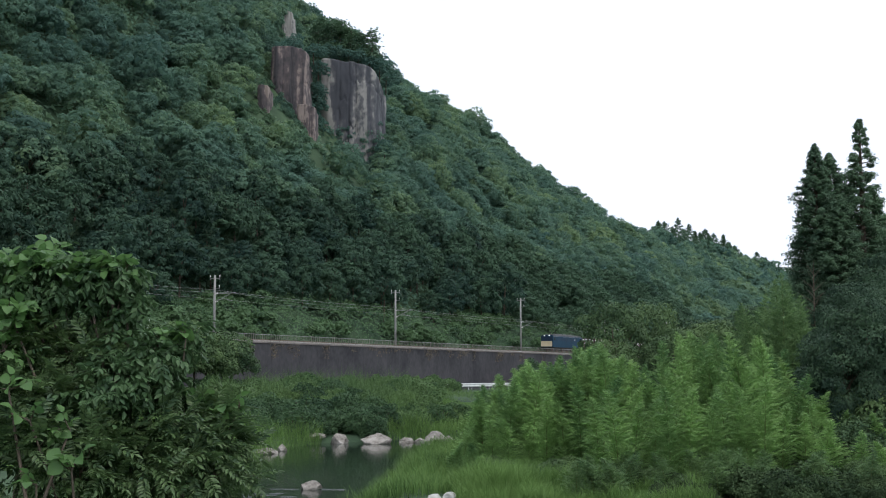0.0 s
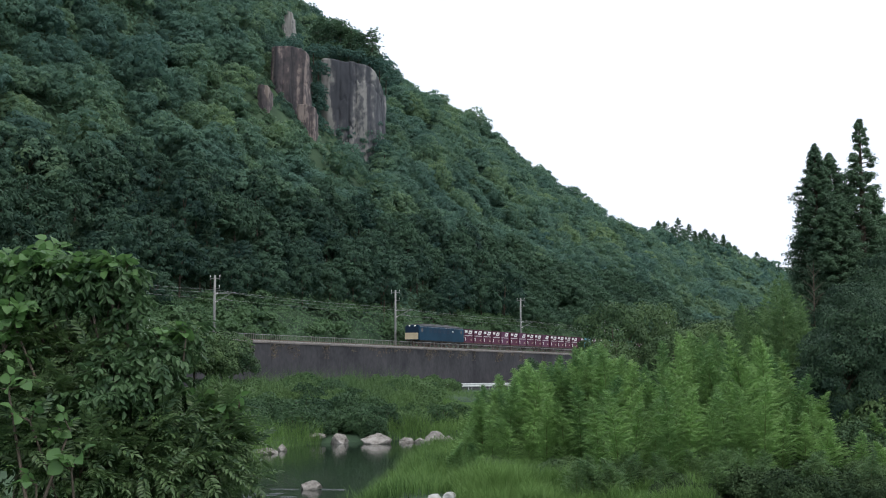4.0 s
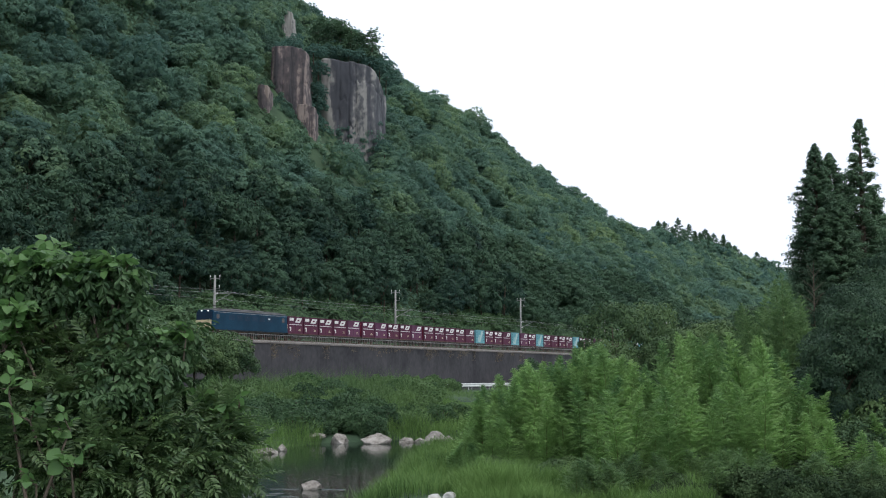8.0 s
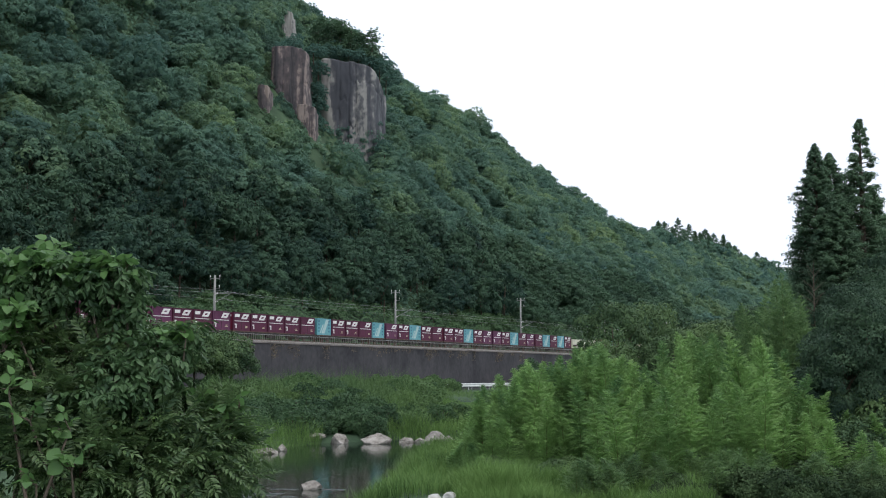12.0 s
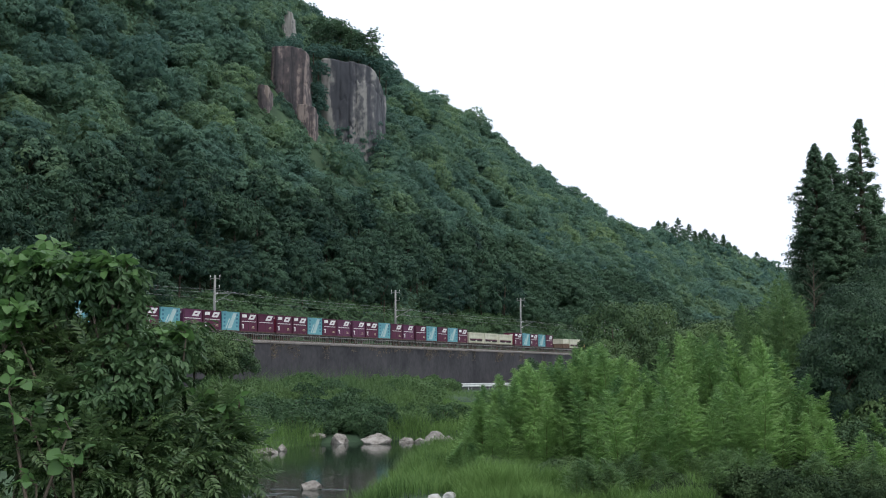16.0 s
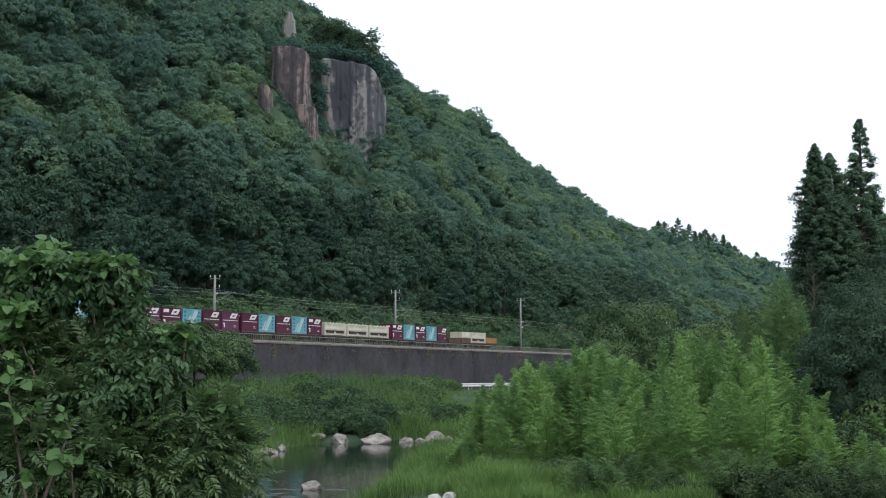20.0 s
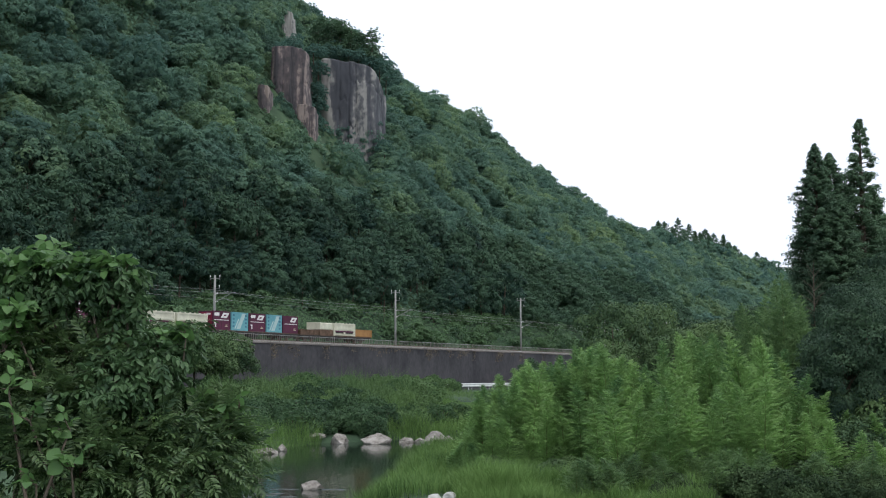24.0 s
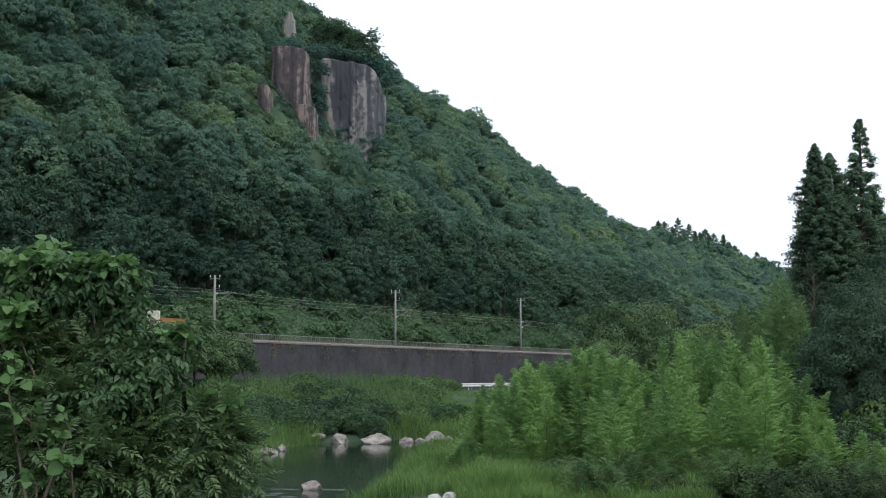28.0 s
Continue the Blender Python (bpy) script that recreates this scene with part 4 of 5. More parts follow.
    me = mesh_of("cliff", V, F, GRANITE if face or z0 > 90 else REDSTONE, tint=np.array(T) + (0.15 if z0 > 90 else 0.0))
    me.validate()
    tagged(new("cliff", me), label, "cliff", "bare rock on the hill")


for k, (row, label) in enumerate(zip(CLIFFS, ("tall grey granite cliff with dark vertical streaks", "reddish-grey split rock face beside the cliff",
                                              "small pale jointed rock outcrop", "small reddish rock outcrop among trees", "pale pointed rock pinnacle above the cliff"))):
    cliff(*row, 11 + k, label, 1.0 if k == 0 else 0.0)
# trees and bushes that grow on the rock and at its foot
rows = []
for cx, cy, r in CLIFF_AT[len(CLIFFS):]:
    for k in range(20):
        a, q = rng.uniform(0, 6.28), r * rng.uniform(0.1, 1.0)
        x, y = cx + q * math.cos(a), cy + q * math.sin(a)
        rows.append((x, y, float(ground_z(x, y)) - 0.5, rng.uniform(0.15, 0.30), a, k % 8))
V, F = stamp(FAR, rows)
tagged(new("cliff_bushes", mesh_of("cliff_bushes", V, F, LEAF_HILL_HAZED)), "low green bushes at the foot of the bare rock", "bushes", kind="stuff")
for a, d, z, s in ((-29.3, 310, 85.6, 0.75), (-26.8, 310.5, 85.8, 0.65), (-24.2, 310, 85.6, 0.75), (-21.6, 310, 84.8, 0.7), (-18.8, 311, 83.6, 0.75), (-16.4, 313, 82.0, 0.9),
                   (-28, 318, 86, 1.1), (-23, 320, 86, 1.1), (-18, 322, 84, 1.1), (-25, 330, 86, 1.2), (-15.0, 318, 80.0, 1.0), (-38.5, 289.5, 82.6, 0.6), (-35.6, 289, 82.2, 0.55), (-37, 297, 82, 0.9),
                   (-31.2, 300, 74, 0.8), (-31.4, 300, 69, 0.8), (-31.0, 302, 79, 0.8), (-31.2, 299, 63, 0.9), (-32.0, 298, 83, 0.8), (-14.6, 304, 60, 0.7), (-17, 306.5, 64, 0.24), (-15.9, 307, 68.5, 0.2), (-18.6, 306.6, 61.5, 0.26), (-24, 306.4, 61, 0.2), (-20.2, 306.3, 60.8, 0.24), (-26.5, 306.3, 61.5, 0.22), (-16.2, 306.5, 61, 0.3)) + tuple((a, d, float(ground_z(*G(a, d))) + 0.6, q) for a, d, q in ((-18.2, 302, 0.62), (-15.6, 303, 0.8), (-20.4, 300.5, 0.42))):
    hill_tree(*G(a, d), z - 1.0, s, rng.uniform(0.8, 1.2), int(rng.integers(8)), "dark green tree rooted on the rock", "trees on the cliff", HILL_CROWNS)


def pine(across, ahead, z, h, k):
    """A thin dark pine on the skyline, with a bent stem and flat tiers."""
    t = tagged(new("pine_tree"), "thin dark pine on the hill's skyline", "tree", "pines on the ridge")
    t.matrix_basis = Matrix.LocRotScale((*G(across, ahead), z), Euler((0, 0.05 * math.sin(k), k)), (h / 8,) * 3)
    r = np.random.default_rng(60 + k)
    bm = tube(bmesh.new(), (0, 0, -1), (0.2, 0, 4), 0.14, 0.10, 6)
    tube(bm, (0.2, 0, 4), (0, 0.1, 8), 0.10, 0.03, 6)
    out = []
    for i in range(16):
        zz = 2.2 + 5.8 * i / 15
        a, reach = r.uniform(0, 6.28), (2.4 - 0.24 * (zz - 2.2)) * r.uniform(0.45, 1.0)
        e = np.array([reach * math.cos(a), reach * math.sin(a), zz + 0.25])
        tube(bm, (0.1, 0, zz), e, 0.035, 0.012, 4)
        P = e * np.array([0.8, 0.8, 1]) + r.normal(0, 1, (54, 3)) * np.array([0.55, 0.55, 0.22])
        out.append(cards(P, np.tile([0, 0, 1.0], (54, 1)), 0.55, 0.26, r, 0.6))
    part("trunk", bm, BARK, t)
    piece("needles", mesh_of("needles", *join(*out), LEAF_CEDAR), t)


for k, (a, d, h) in enumerate([(-19.6, 314, 9), (-18.2, 313, 10), (-22, 315, 10), (-24, 315, 11), (-27, 316, 13), (-29, 317, 14), (-31, 320, 14), (-33, 320, 15), (-25.5, 318, 13), (-30, 338, 9), (-33, 345, 9), (-36, 352, 10), (-38, 360, 9)]):
    x, y = G(a, d)
    pine(a, d, max(float(ground_z(x, y)), 84.0 if d < 336 else 0), h, k)


def ridge_conifer(across, ahead, z, h, w, bare, k):
    """A dark conifer of the far ridge: a ragged spindle of needles, some on a long bare stem."""
    t = tagged(new("conifer"), ("tall conifer with a bare stem" if bare > 0.3 else "dark narrow conifer") + " on the far ridge", "tree", "conifers on the far ridge")
    t.location = (*G(across, ahead), z)
    r = np.random.default_rng(160 + k)
    part("trunk", tube(bmesh.new(), (0, 0, -1), (0, 0, h * 0.96), 0.22, 0.05, 6), BARK, t)
    out = []
    for i in range(26):
        q = bare + (1 - bare) * i / 25
        v = (q - bare) / (1 - bare)
        a, reach = i * 2.4, w * (min(1, 0.5 + 2.2 * v) * (1 - v) ** 0.7 + 0.06) * r.uniform(0.6, 1.15)
        P = np.array([reach * math.cos(a), reach * math.sin(a), h * q]) + r.normal(0, 1, (60, 3)) * np.array([0.5 * reach + 0.1, 0.5 * reach + 0.1, 0.40])
        out.append(tufts(P, np.tile([0.0, 0, 1.0], (60, 1)) + r.normal(0, 0.6, (60, 3)), 0.85, 0.6, r, 0.5))
    piece("needles", mesh_of("needles", *join(*out), LEAF_CEDAR), t)


# bearing in metres right of the eye for each 1000 m ahead, height, half width, share of bare stem
for k, (bear, h, w, bare) in enumerate([(176, 11, 2.2, 0.1), (181, 12, 2.4, 0.1), (188, 15, 2.6, 0.15), (192, 16, 2.8, 0.2), (196, 16, 2.6, 0.2), (201, 14, 2.4, 0.1), (206, 15, 2.2, 0.2), (210, 14, 2.4, 0.15),
                                        (214, 15, 2.0, 0.35), (217, 16, 1.8, 0.45), (221, 15, 2.2, 0.3), (225, 14, 2.0, 0.4), (229, 14, 1.6, 0.45), (233, 13, 1.8, 0.4), (238, 13, 1.6, 0.45), (243, 11, 2.4, 0.1),
                                        (250, 12, 2.2, 0.1), (256, 12, 2.6, 0.1), (263, 14, 2.0, 0.1), (268, 11, 2.4, 0.1), (272, 12, 2.2, 0.1)]):
    ahead = (128 - EYE[1]) / (SI - CO * bear / 1000)
    x, y = G(bear / 1000 * ahead, ahead)
    ridge_conifer(bear / 1000 * ahead, ahead, float(ground_z(x, y)), h * (1.12 + 0.2 * math.sin(k * 2.7)), w * (1.7 + 0.5 * math.sin(k * 1.9)), bare, k)


# vines and scrub on the bank behind the railway
def vine_lumps(x, y):
    lump = np.maximum(0, 1.1 * wavy(x, y, 0.33, 3.0) + 0.7 * wavy(x, y, 0.9, 1.0)) + 0.25 * wavy(x, y, 2.3, 2.0)
    return ground_z(x, y) + 0.3 + lump + 1.6 * smooth((y - 5.0) / 2.0)


def vine_bank(x0, x1, gap, leaf):
    x, y = scatter(x0, x1, 4.4, 15, gap, rng)
    z = vine_lumps(x, y)
    N = np.stack([(vine_lumps(x - 0.3, y) - vine_lumps(x + 0.3, y)) / 0.6, (vine_lumps(x, y - 0.3) - vine_lumps(x, y + 0.3)) / 0.6, np.ones(len(x))], 1)
    return cards(np.stack([x, y, z + 0.25 * rng.random(len(x))], 1), unit(N), leaf, leaf * 0.75, rng, 0.35)


tagged(new("vine_cover", mesh_of("vine_cover", *join(vine_bank(-110, 120, 0.28, 0.38), vine_bank(120, 250, 0.6, 0.9)), LEAF_VINE)),
       "green vines and scrub covering the bank behind the track", "vines", kind="stuff")

# ---- far bank ----
SHRUBS = [mesh_of("leaves", *canopy(rng, 1.6, rng.uniform(2.0, 2.8), -0.4, 24, 100, 0.18, jitter=0.6), LEAF_SHRUB) for k in range(5)]
DENSE = [mesh_of("leaves", *canopy(rng, 1.6, rng.uniform(2.0, 2.6), -0.5, 24, 100, 0.16, jitter=0.6), LEAF_WILLOW) for k in range(3)]
FINE = [mesh_of("leaves", *canopy(rng, 1.6, rng.uniform(2.0, 2.7), -0.5, 30, 190, 0.10, jitter=0.6), LEAF_OLIVE) for k in range(3)]
STEM_BM = tube(bmesh.new(), (0, 0, -0.3), (0, 0, 0.5), 0.07, 0.055, 6)
for j in range(5):
    tube(STEM_BM, (0, 0, 0.45), (0.8 * math.cos(j * 1.26), 0.8 * math.sin(j * 1.26), 1.4), 0.04, 0.015, 5)
STEM = bpy.data.meshes.new("stem")
STEM_BM.to_mesh(STEM)
STEM.materials.append(BARK)


def rail_view(across, ahead):
    """Where the weeds are low in front of the guard rail."""
    return -0.219 < across / ahead < -0.192 and 92 < ahead < 150


def shrub(across, ahead, s, k, label="green leafy shrub on the far river bank", tall=1.0, group="river bank shrubs", meshes=None, lift=0.0):
    if rail_view(across, ahead):
        s *= 0.4
    x, y = G(across, ahead)
    t = tagged(new("shrub"), label, "shrub", group)
    t.matrix_basis = Matrix.LocRotScale((x, y, float(ground_z(x, y)) + lift), Euler((0, 0, rng.uniform(0, 6.28))), (s, s, s * tall))
    meshes = meshes or SHRUBS
    piece("leaves", meshes[k % len(meshes)], t)
    piece("stem", STEM, t)
    return t


for i in range(120):
    ahead = rng.uniform(100, 168)
    deg = rng.uniform(-12, 1.6)
    across = math.tan(radians(deg)) * ahead
    if river_gap(across, ahead) > 7 and G(across, ahead)[1] < -12.5 and not (deg > -0.6 and ahead > 112):
        shrub(across, ahead, rng.uniform(0.55, 1.15), i, meshes=DENSE if i % 4 == 0 else SHRUBS)
# dark bushes that overhang the water
for i in range(46):
    deg = rng.uniform(-9.5, -3.6)
    ahead = rng.uniform(92, 103)
    across = math.tan(radians(deg)) * ahead
    if river_gap(across, ahead) > 4.9 and not (abs(deg + 4.75) < 0.75 and ahead < 97):
        shrub(across, ahead, rng.uniform(0.6, 1.0), i, "dark green willow bush overhanging the river", meshes=DENSE)
for i in range(28):
    deg, ahead = rng.uniform(-9.0, -2.8), rng.uniform(96, 107)
    if abs(deg + 4.75) < 0.65:
        ahead = 104.0
    shrub(math.tan(radians(deg)) * ahead, ahead, rng.uniform(0.75, 1.1), i, "dark green willow bush overhanging the river", rng.uniform(0.9, 1.2), meshes=DENSE)
for i in range(16):
    ahead = rng.uniform(84, 104)
    shrub(rng.uniform(-21, -13) * ahead / 90, ahead, rng.uniform(0.45, 0.8), i, "dark green willow bush overhanging the river", meshes=DENSE if i % 2 else SHRUBS)
# bushes that stand above the weeds, and low ones on the spit beside the water
for i in range(26):
    deg, ahead = rng.uniform(-10.5, -0.8), rng.uniform(104, 150)
    shrub(math.tan(radians(deg)) * ahead, ahead, rng.uniform(0.5, 0.95), i, tall=rng.uniform(0.8, 1.3), meshes=SHRUBS if i % 3 else DENSE)
for i in range(11):
    shrub(rng.uniform(-17.5, -12.3), rng.uniform(78, 88), rng.uniform(0.35, 0.62), i, "light green low bush on the grassy spit")
# leafy weeds among the reeds
WEEDS = [crown(rng, 1.0, rng.uniform(1.2, 1.8), -0.2, 16, 40, 0.17) for k in range(5)]
rows = []
for i in range(620):
    deg, ahead = rng.uniform(-12, 1.0), rng.uniform(104, 162)
    across = math.tan(radians(deg)) * ahead
    x, y = G(across, ahead)
    if river_gap(across, ahead) > 8 and y < -12.5 and not (deg > -1.2 and ahead > 112) and not rail_view(across, ahead):
        rows.append((x, y, float(ground_z(x, y)) + 0.1, rng.uniform(0.35, 1.0), rng.uniform(0, 6.28), i % 5))
V, F = stamp(WEEDS, rows)
tint = np.repeat(rng.normal(0.12, 0.16, len(rows)), [len(WEEDS[int(q[5])][0]) for q in rows])
tagged(new("leafy_weeds", mesh_of("leafy_weeds", V, F, LEAF_REED, tint=tint)), "leafy green weeds on the far river bank", "weeds", kind="stuff")
# scrub on the bank behind the railway
VINES = [crown(rng, 1.6, rng.uniform(1.8, 2.4), -0.4, 30, 46, 0.30) for k in range(4)]
rows = []
for i in range(110):
    x, y = rng.uniform(-70, 110), rng.uniform(5.8, 13.5)
    rows.append((x, y, float(ground_z(x, y)) + 0.9, rng.uniform(0.6, 1.5), rng.uniform(0, 6.28), i % 4))
V, F = stamp(VINES, rows)
tint = np.repeat(rng.normal(0.05, 0.12, len(rows)), [len(VINES[int(q[5])][0]) for q in rows])
tagged(new("bank_scrub", mesh_of("bank_scrub", V, F, LEAF_VINE, tint=tint)), "lumpy green scrub on the bank behind the track", "scrub", kind="stuff")
# tall bushes against the wall
def by_wall(x, y, s, k, top, meshes):
    du, dw = x - EYE[0], y - EYE[1]
    shrub(SI * du - CO * dw, CO * du + SI * dw, s, k, "tall dark green bush in front of the railway wall", top, "bushes against the wall", meshes)


for i in range(13):
    x, y = -86 + 2.1 * i + rng.uniform(-0.8, 0.8), rng.uniform(-16, -13)
    hill_tree(x, y, 2.5, rng.uniform(1.12, 1.32) * (0.85 if x > -59 else 1), rng.uniform(0.95, 1.1), i, "dark green leafy tree in front of the railway wall", "trees against the wall", GREEN_CROWNS)
    by_wall(x + rng.uniform(-1, 1), y - 2, rng.uniform(0.9, 1.3), i, rng.uniform(0.9, 1.3), DENSE if i % 2 else SHRUBS)
for i in range(20):
    by_wall(rng.uniform(-60, -12), rng.uniform(-20, -14), rng.uniform(0.8, 1.15), i, rng.uniform(0.8, 1.3), SHRUBS)
for i in range(8):
    by_wall(rng.uniform(30, 52), rng.uniform(-15, -11), rng.uniform(1.2, 1.6), i, rng.uniform(1.2, 1.9), DENSE)


def blades(P, h, w, rng, lean=0.55):
    """Grass blades: a bent pair of quads each."""
    k = len(P)
    a = rng.uniform(0, 6.28, k)
    d = np.stack([np.cos(a), np.sin(a), np.zeros(k)], 1)
    q = np.stack([-np.sin(a), np.cos(a), np.zeros(k)], 1)
    s = rng.uniform(0.6, 1.25, (k, 1)) * h
    ww = q * w / 2
    up = np.array([0, 0, 1.0])
    mid = P + up * s * 0.6 + d * s * lean * 0.3
    tip = P + up * s + d * s * lean * rng.uniform(0.4, 1.6, (k, 1))
    V = np.stack([P - ww, P + ww, mid + ww * 0.8, mid - ww * 0.8, tip + ww * 0.15, tip - ww * 0.15], 1).reshape(-1, 3)
    o = np.arange(k)[:, None] * 6
    F = np.concatenate([o + np.array([0, 1, 2, 3]), o + np.array([3, 2, 4, 5])])
    return V, F


def grass(name, n, across, ahead, h, w, label, near=4.6, far=99, mat=None, lump=0.5, clear=0.0):
    X, D = rng.uniform(*across, n), rng.uniform(*ahead, n)
    g = river_gap(X, D)
    x, y = G(X, D)
    keep = (g > near + clear * smooth((-4.5 - X) / 2)) & (g < far) & (y < -10.5)
    x, y = x[keep], y[keep]
    P = np.stack([x, y, ground_z(x, y) - 0.05], 1)
    low = 1 - 0.55 * smooth((X[keep] + 0.004 * D[keep]) / 2) * smooth((D[keep] - 100) / 12)
    low = low * np.where((X[keep] / D[keep] > -0.219) & (X[keep] / D[keep] < -0.192) & (D[keep] > 92), 0.45, 1.0)
    tall = low[:, None] * h * np.clip(1 + lump * wavy(x, y, 0.55, 4.0) + 0.5 * lump * wavy(x, y, 1.7, 1.0), 0.35, 2.2)[:, None]
    tint = np.repeat(0.10 * wavy(x, y, 0.4, 7.0), 6)
    tagged(new(name, mesh_of(name, *blades(P, tall, w, rng), mat or LEAF_GRASS, tint=tint)), label, "grass", kind="stuff")


grass("bank_grass", 45000, (-4, 12), (44.7, 78), 0.6, 0.03, "lush green grass on the near river bank", near=4.4)
grass("front_grass", 20000, (0.5, 9), (41.0, 47.5), 0.7, 0.028, "mixed green grass in front of the bamboo", near=4.4, lump=0.6)
grass("far_bank_reeds", 42000, (-40, 14), (86, 172), 0.7, 0.04, "tall green weeds and reeds on the far river bank", mat=LEAF_REED, clear=9.0, lump=0.8)
grass("tall_weeds", 24000, (-34, -3), (104, 165), 1.5, 0.036, "tall wild weeds on the far river bank", mat=LEAF_REED, lump=0.7)
grass("mound_grass", 16000, (-5, 5), (95, 128), 0.8, 0.045, "light green grass mounds beside the rocks", near=4.9, lump=0.7)
grass("left_bank_grass", 22000, (-26, -9), (55, 95), 1.0, 0.035, "green grass tufts on the left river bank", near=4.4)


# ---- bamboo ----
def bamboo_meshes(rng, h, wide, leaves, mat):
    """A culm with whorls of drooping branch sprays, wide below and pointed above."""
    n = 16
    lean, turn = rng.uniform(0.05, 0.15), rng.uniform(0, 6.28)
    def stem(t):
        return np.array([h * lean * t ** 2.4 * math.cos(turn), h * lean * t ** 2.4 * math.sin(turn), h * t])
    bm = bmesh.new()
    for i in range(n):
        tube(bm, stem(i / n), stem((i + 1) / n), 0.03 * (1 - i / n) + 0.006, 0.03 * (1 - (i + 1) / n) + 0.006, 6)
    me = bpy.data.meshes.new("culm")
    bm.to_mesh(me)
    bm.free()
    me.materials.append(CULM)
    P, A = [], []
    branches = 130
    for i in range(branches):
        t = 0.10 + 0.90 * (i + rng.uniform()) / branches
        a = i * 2.4 + rng.uniform(-0.6, 0.6)
        reach = wide * (min(1, 0.30 + t * 1.7) * (1 - t) ** 0.8 + 0.02) * rng.uniform(0.6, 1.12)
        rise = rng.uniform(1.0, 1.6)
        d = np.array([math.cos(a), math.sin(a), 0])
        side = np.array([-d[1], d[0], 0])
        for q in range(max(4, int(leaves * 3.2 * reach / wide))):
            f = rng.uniform(0.15, 1.0)
            s = rng.choice((-1, 1))
            P.append(stem(t) + d * reach * f + np.array([0, 0, reach * (rise * f - 0.45 * f * f)]) + side * s * 0.04 + rng.normal(0, 0.02, 3))
            A.append(d * 0.8 + side * s * 0.7 + np.array([0, 0, rise * 0.85 - 0.9 * f]))
    P, A = np.array(P), np.array(A) + rng.normal(0, 0.3, (len(P), 3))
    L = unit(A)
    W = unit(np.cross(rng.normal(0, 1, (len(P), 3)) + np.array([0, 0, 0.5]), L))
    s = rng.uniform(0.7, 1.3, (len(P), 1))
    l, w = 0.16 * s, 0.028 * s
    V = np.stack([P + W * w / 2 - L * l * 0.3, P - W * w / 2 - L * l * 0.3, P + L * l * 0.7], 1).reshape(-1, 3)
    return me, mesh_of("foliage", V, np.arange(len(V)).reshape(-1, 3), mat)


BAMBOO = [bamboo_meshes(rng, 6.0, rng.uniform(1.1, 1.4), 46, LEAF_BAMBOO) for k in range(6)]
SASA = [bamboo_meshes(rng, 6.0, rng.uniform(1.1, 1.4), 34, LEAF_SASA) for k in range(3)]
# how high the bamboo stands, along the bank: degrees right of the line of sight, metres
BAMBOO_AT = [1.0, 2.3, 3.8, 5.4, 7.0, 8.3, 9.0, 10.7, 11.8, 12.6, 13.4, 14.4, 15.4, 16.4, 17.7, 20.0]
BAMBOO_Z = [3.6, 4.9, 5.7, 6.2, 6.5, 5.9, 5.6, 7.0, 6.0, 6.5, 6.4, 7.1, 6.0, 5.0, 4.6, 4.0]


def bamboo(across, ahead, top, k, dark_leaved=False):
    x, y = G(across, ahead)
    z = float(ground_z(x, y))
    t = tagged(new("bamboo_plant"), "bright green feathery bamboo stem on the river bank", "bamboo", "bamboo by the river")
    s = max(top - z, 1.6) / 6.0
    w = 0.5 + 0.75 * s
    t.matrix_basis = Matrix.LocRotScale((x, y, z), Euler((0, 0, rng.uniform(0, 6.28))), (w, w, s))
    kind = SASA[k % 3] if dark_leaved else BAMBOO[k % 6]
    piece("culm", kind[0], t)
    piece("foliage", kind[1], t)


for i in range(72):
    deg = 0.6 + 19.6 * (i + rng.uniform(-0.4, 0.4)) / 72
    row = i % 3
    ahead = (47.5, 52, 57)[row] + rng.uniform(-1.5, 1.5) + (7 if deg < 7 else 0)
    top = float(np.interp(deg, BAMBOO_AT, BAMBOO_Z)) + rng.uniform(-0.6, 0.25) - (1.9, 0.8, -0.1)[row]
    a = math.tan(radians(deg)) * ahead
    if river_gap(a, ahead) > 6.5:
        bamboo(a, ahead, 5 + (top - 5) * ahead / 55, i)
for i in range(64):
    ahead = rng.uniform(66, 80)
    deg = rng.uniform(11, 19)
    bamboo(math.tan(radians(deg)) * ahead, ahead, float(np.interp(deg, (11, 12.5, 14, 15.6, 16.6, 18), (7.2, 8.2, 9.4, 10.6, 9.8, 7.5))) + rng.uniform(-2.0, 0.1), i, deg > 13.5 or i % 3 == 0)
for i in range(12):
    deg, ahead = 13.0 + 7.0 * (i + rng.uniform(-0.4, 0.4)) / 12, rng.uniform(50, 56)
    top = float(np.interp(deg, BAMBOO_AT, BAMBOO_Z)) + rng.uniform(-0.9, 0.3)
    bamboo(math.tan(radians(deg)) * ahead, ahead, 5 + (top - 5) * ahead / 55, i + 1)
# the dense clump beside the river
for i in range(70):
    deg, ahead = rng.uniform(1.6, 8.6), rng.uniform(57, 66)
    top = float(np.interp(deg, BAMBOO_AT, BAMBOO_Z)) + rng.uniform(-1.3, -0.1)
    a = math.tan(radians(deg)) * ahead
    if river_gap(a, ahead) > 6.5:
        bamboo(a, ahead, 5 + (top - 5) * ahead / 55, i)
# young bamboo and low bushes in front
for i in range(26):
    deg, ahead = rng.uniform(6.0, 20.5), rng.uniform(42.0, 47)
    bamboo(math.tan(radians(deg)) * ahead, ahead, rng.uniform(1.4, 2.4), i, True)
SCRUB = [canopy(rng, 1.6, rng.uniform(1.8, 2.4), -0.4, 26, 140, 0.15, jitter=0.7) for k in range(4)]
rows = []
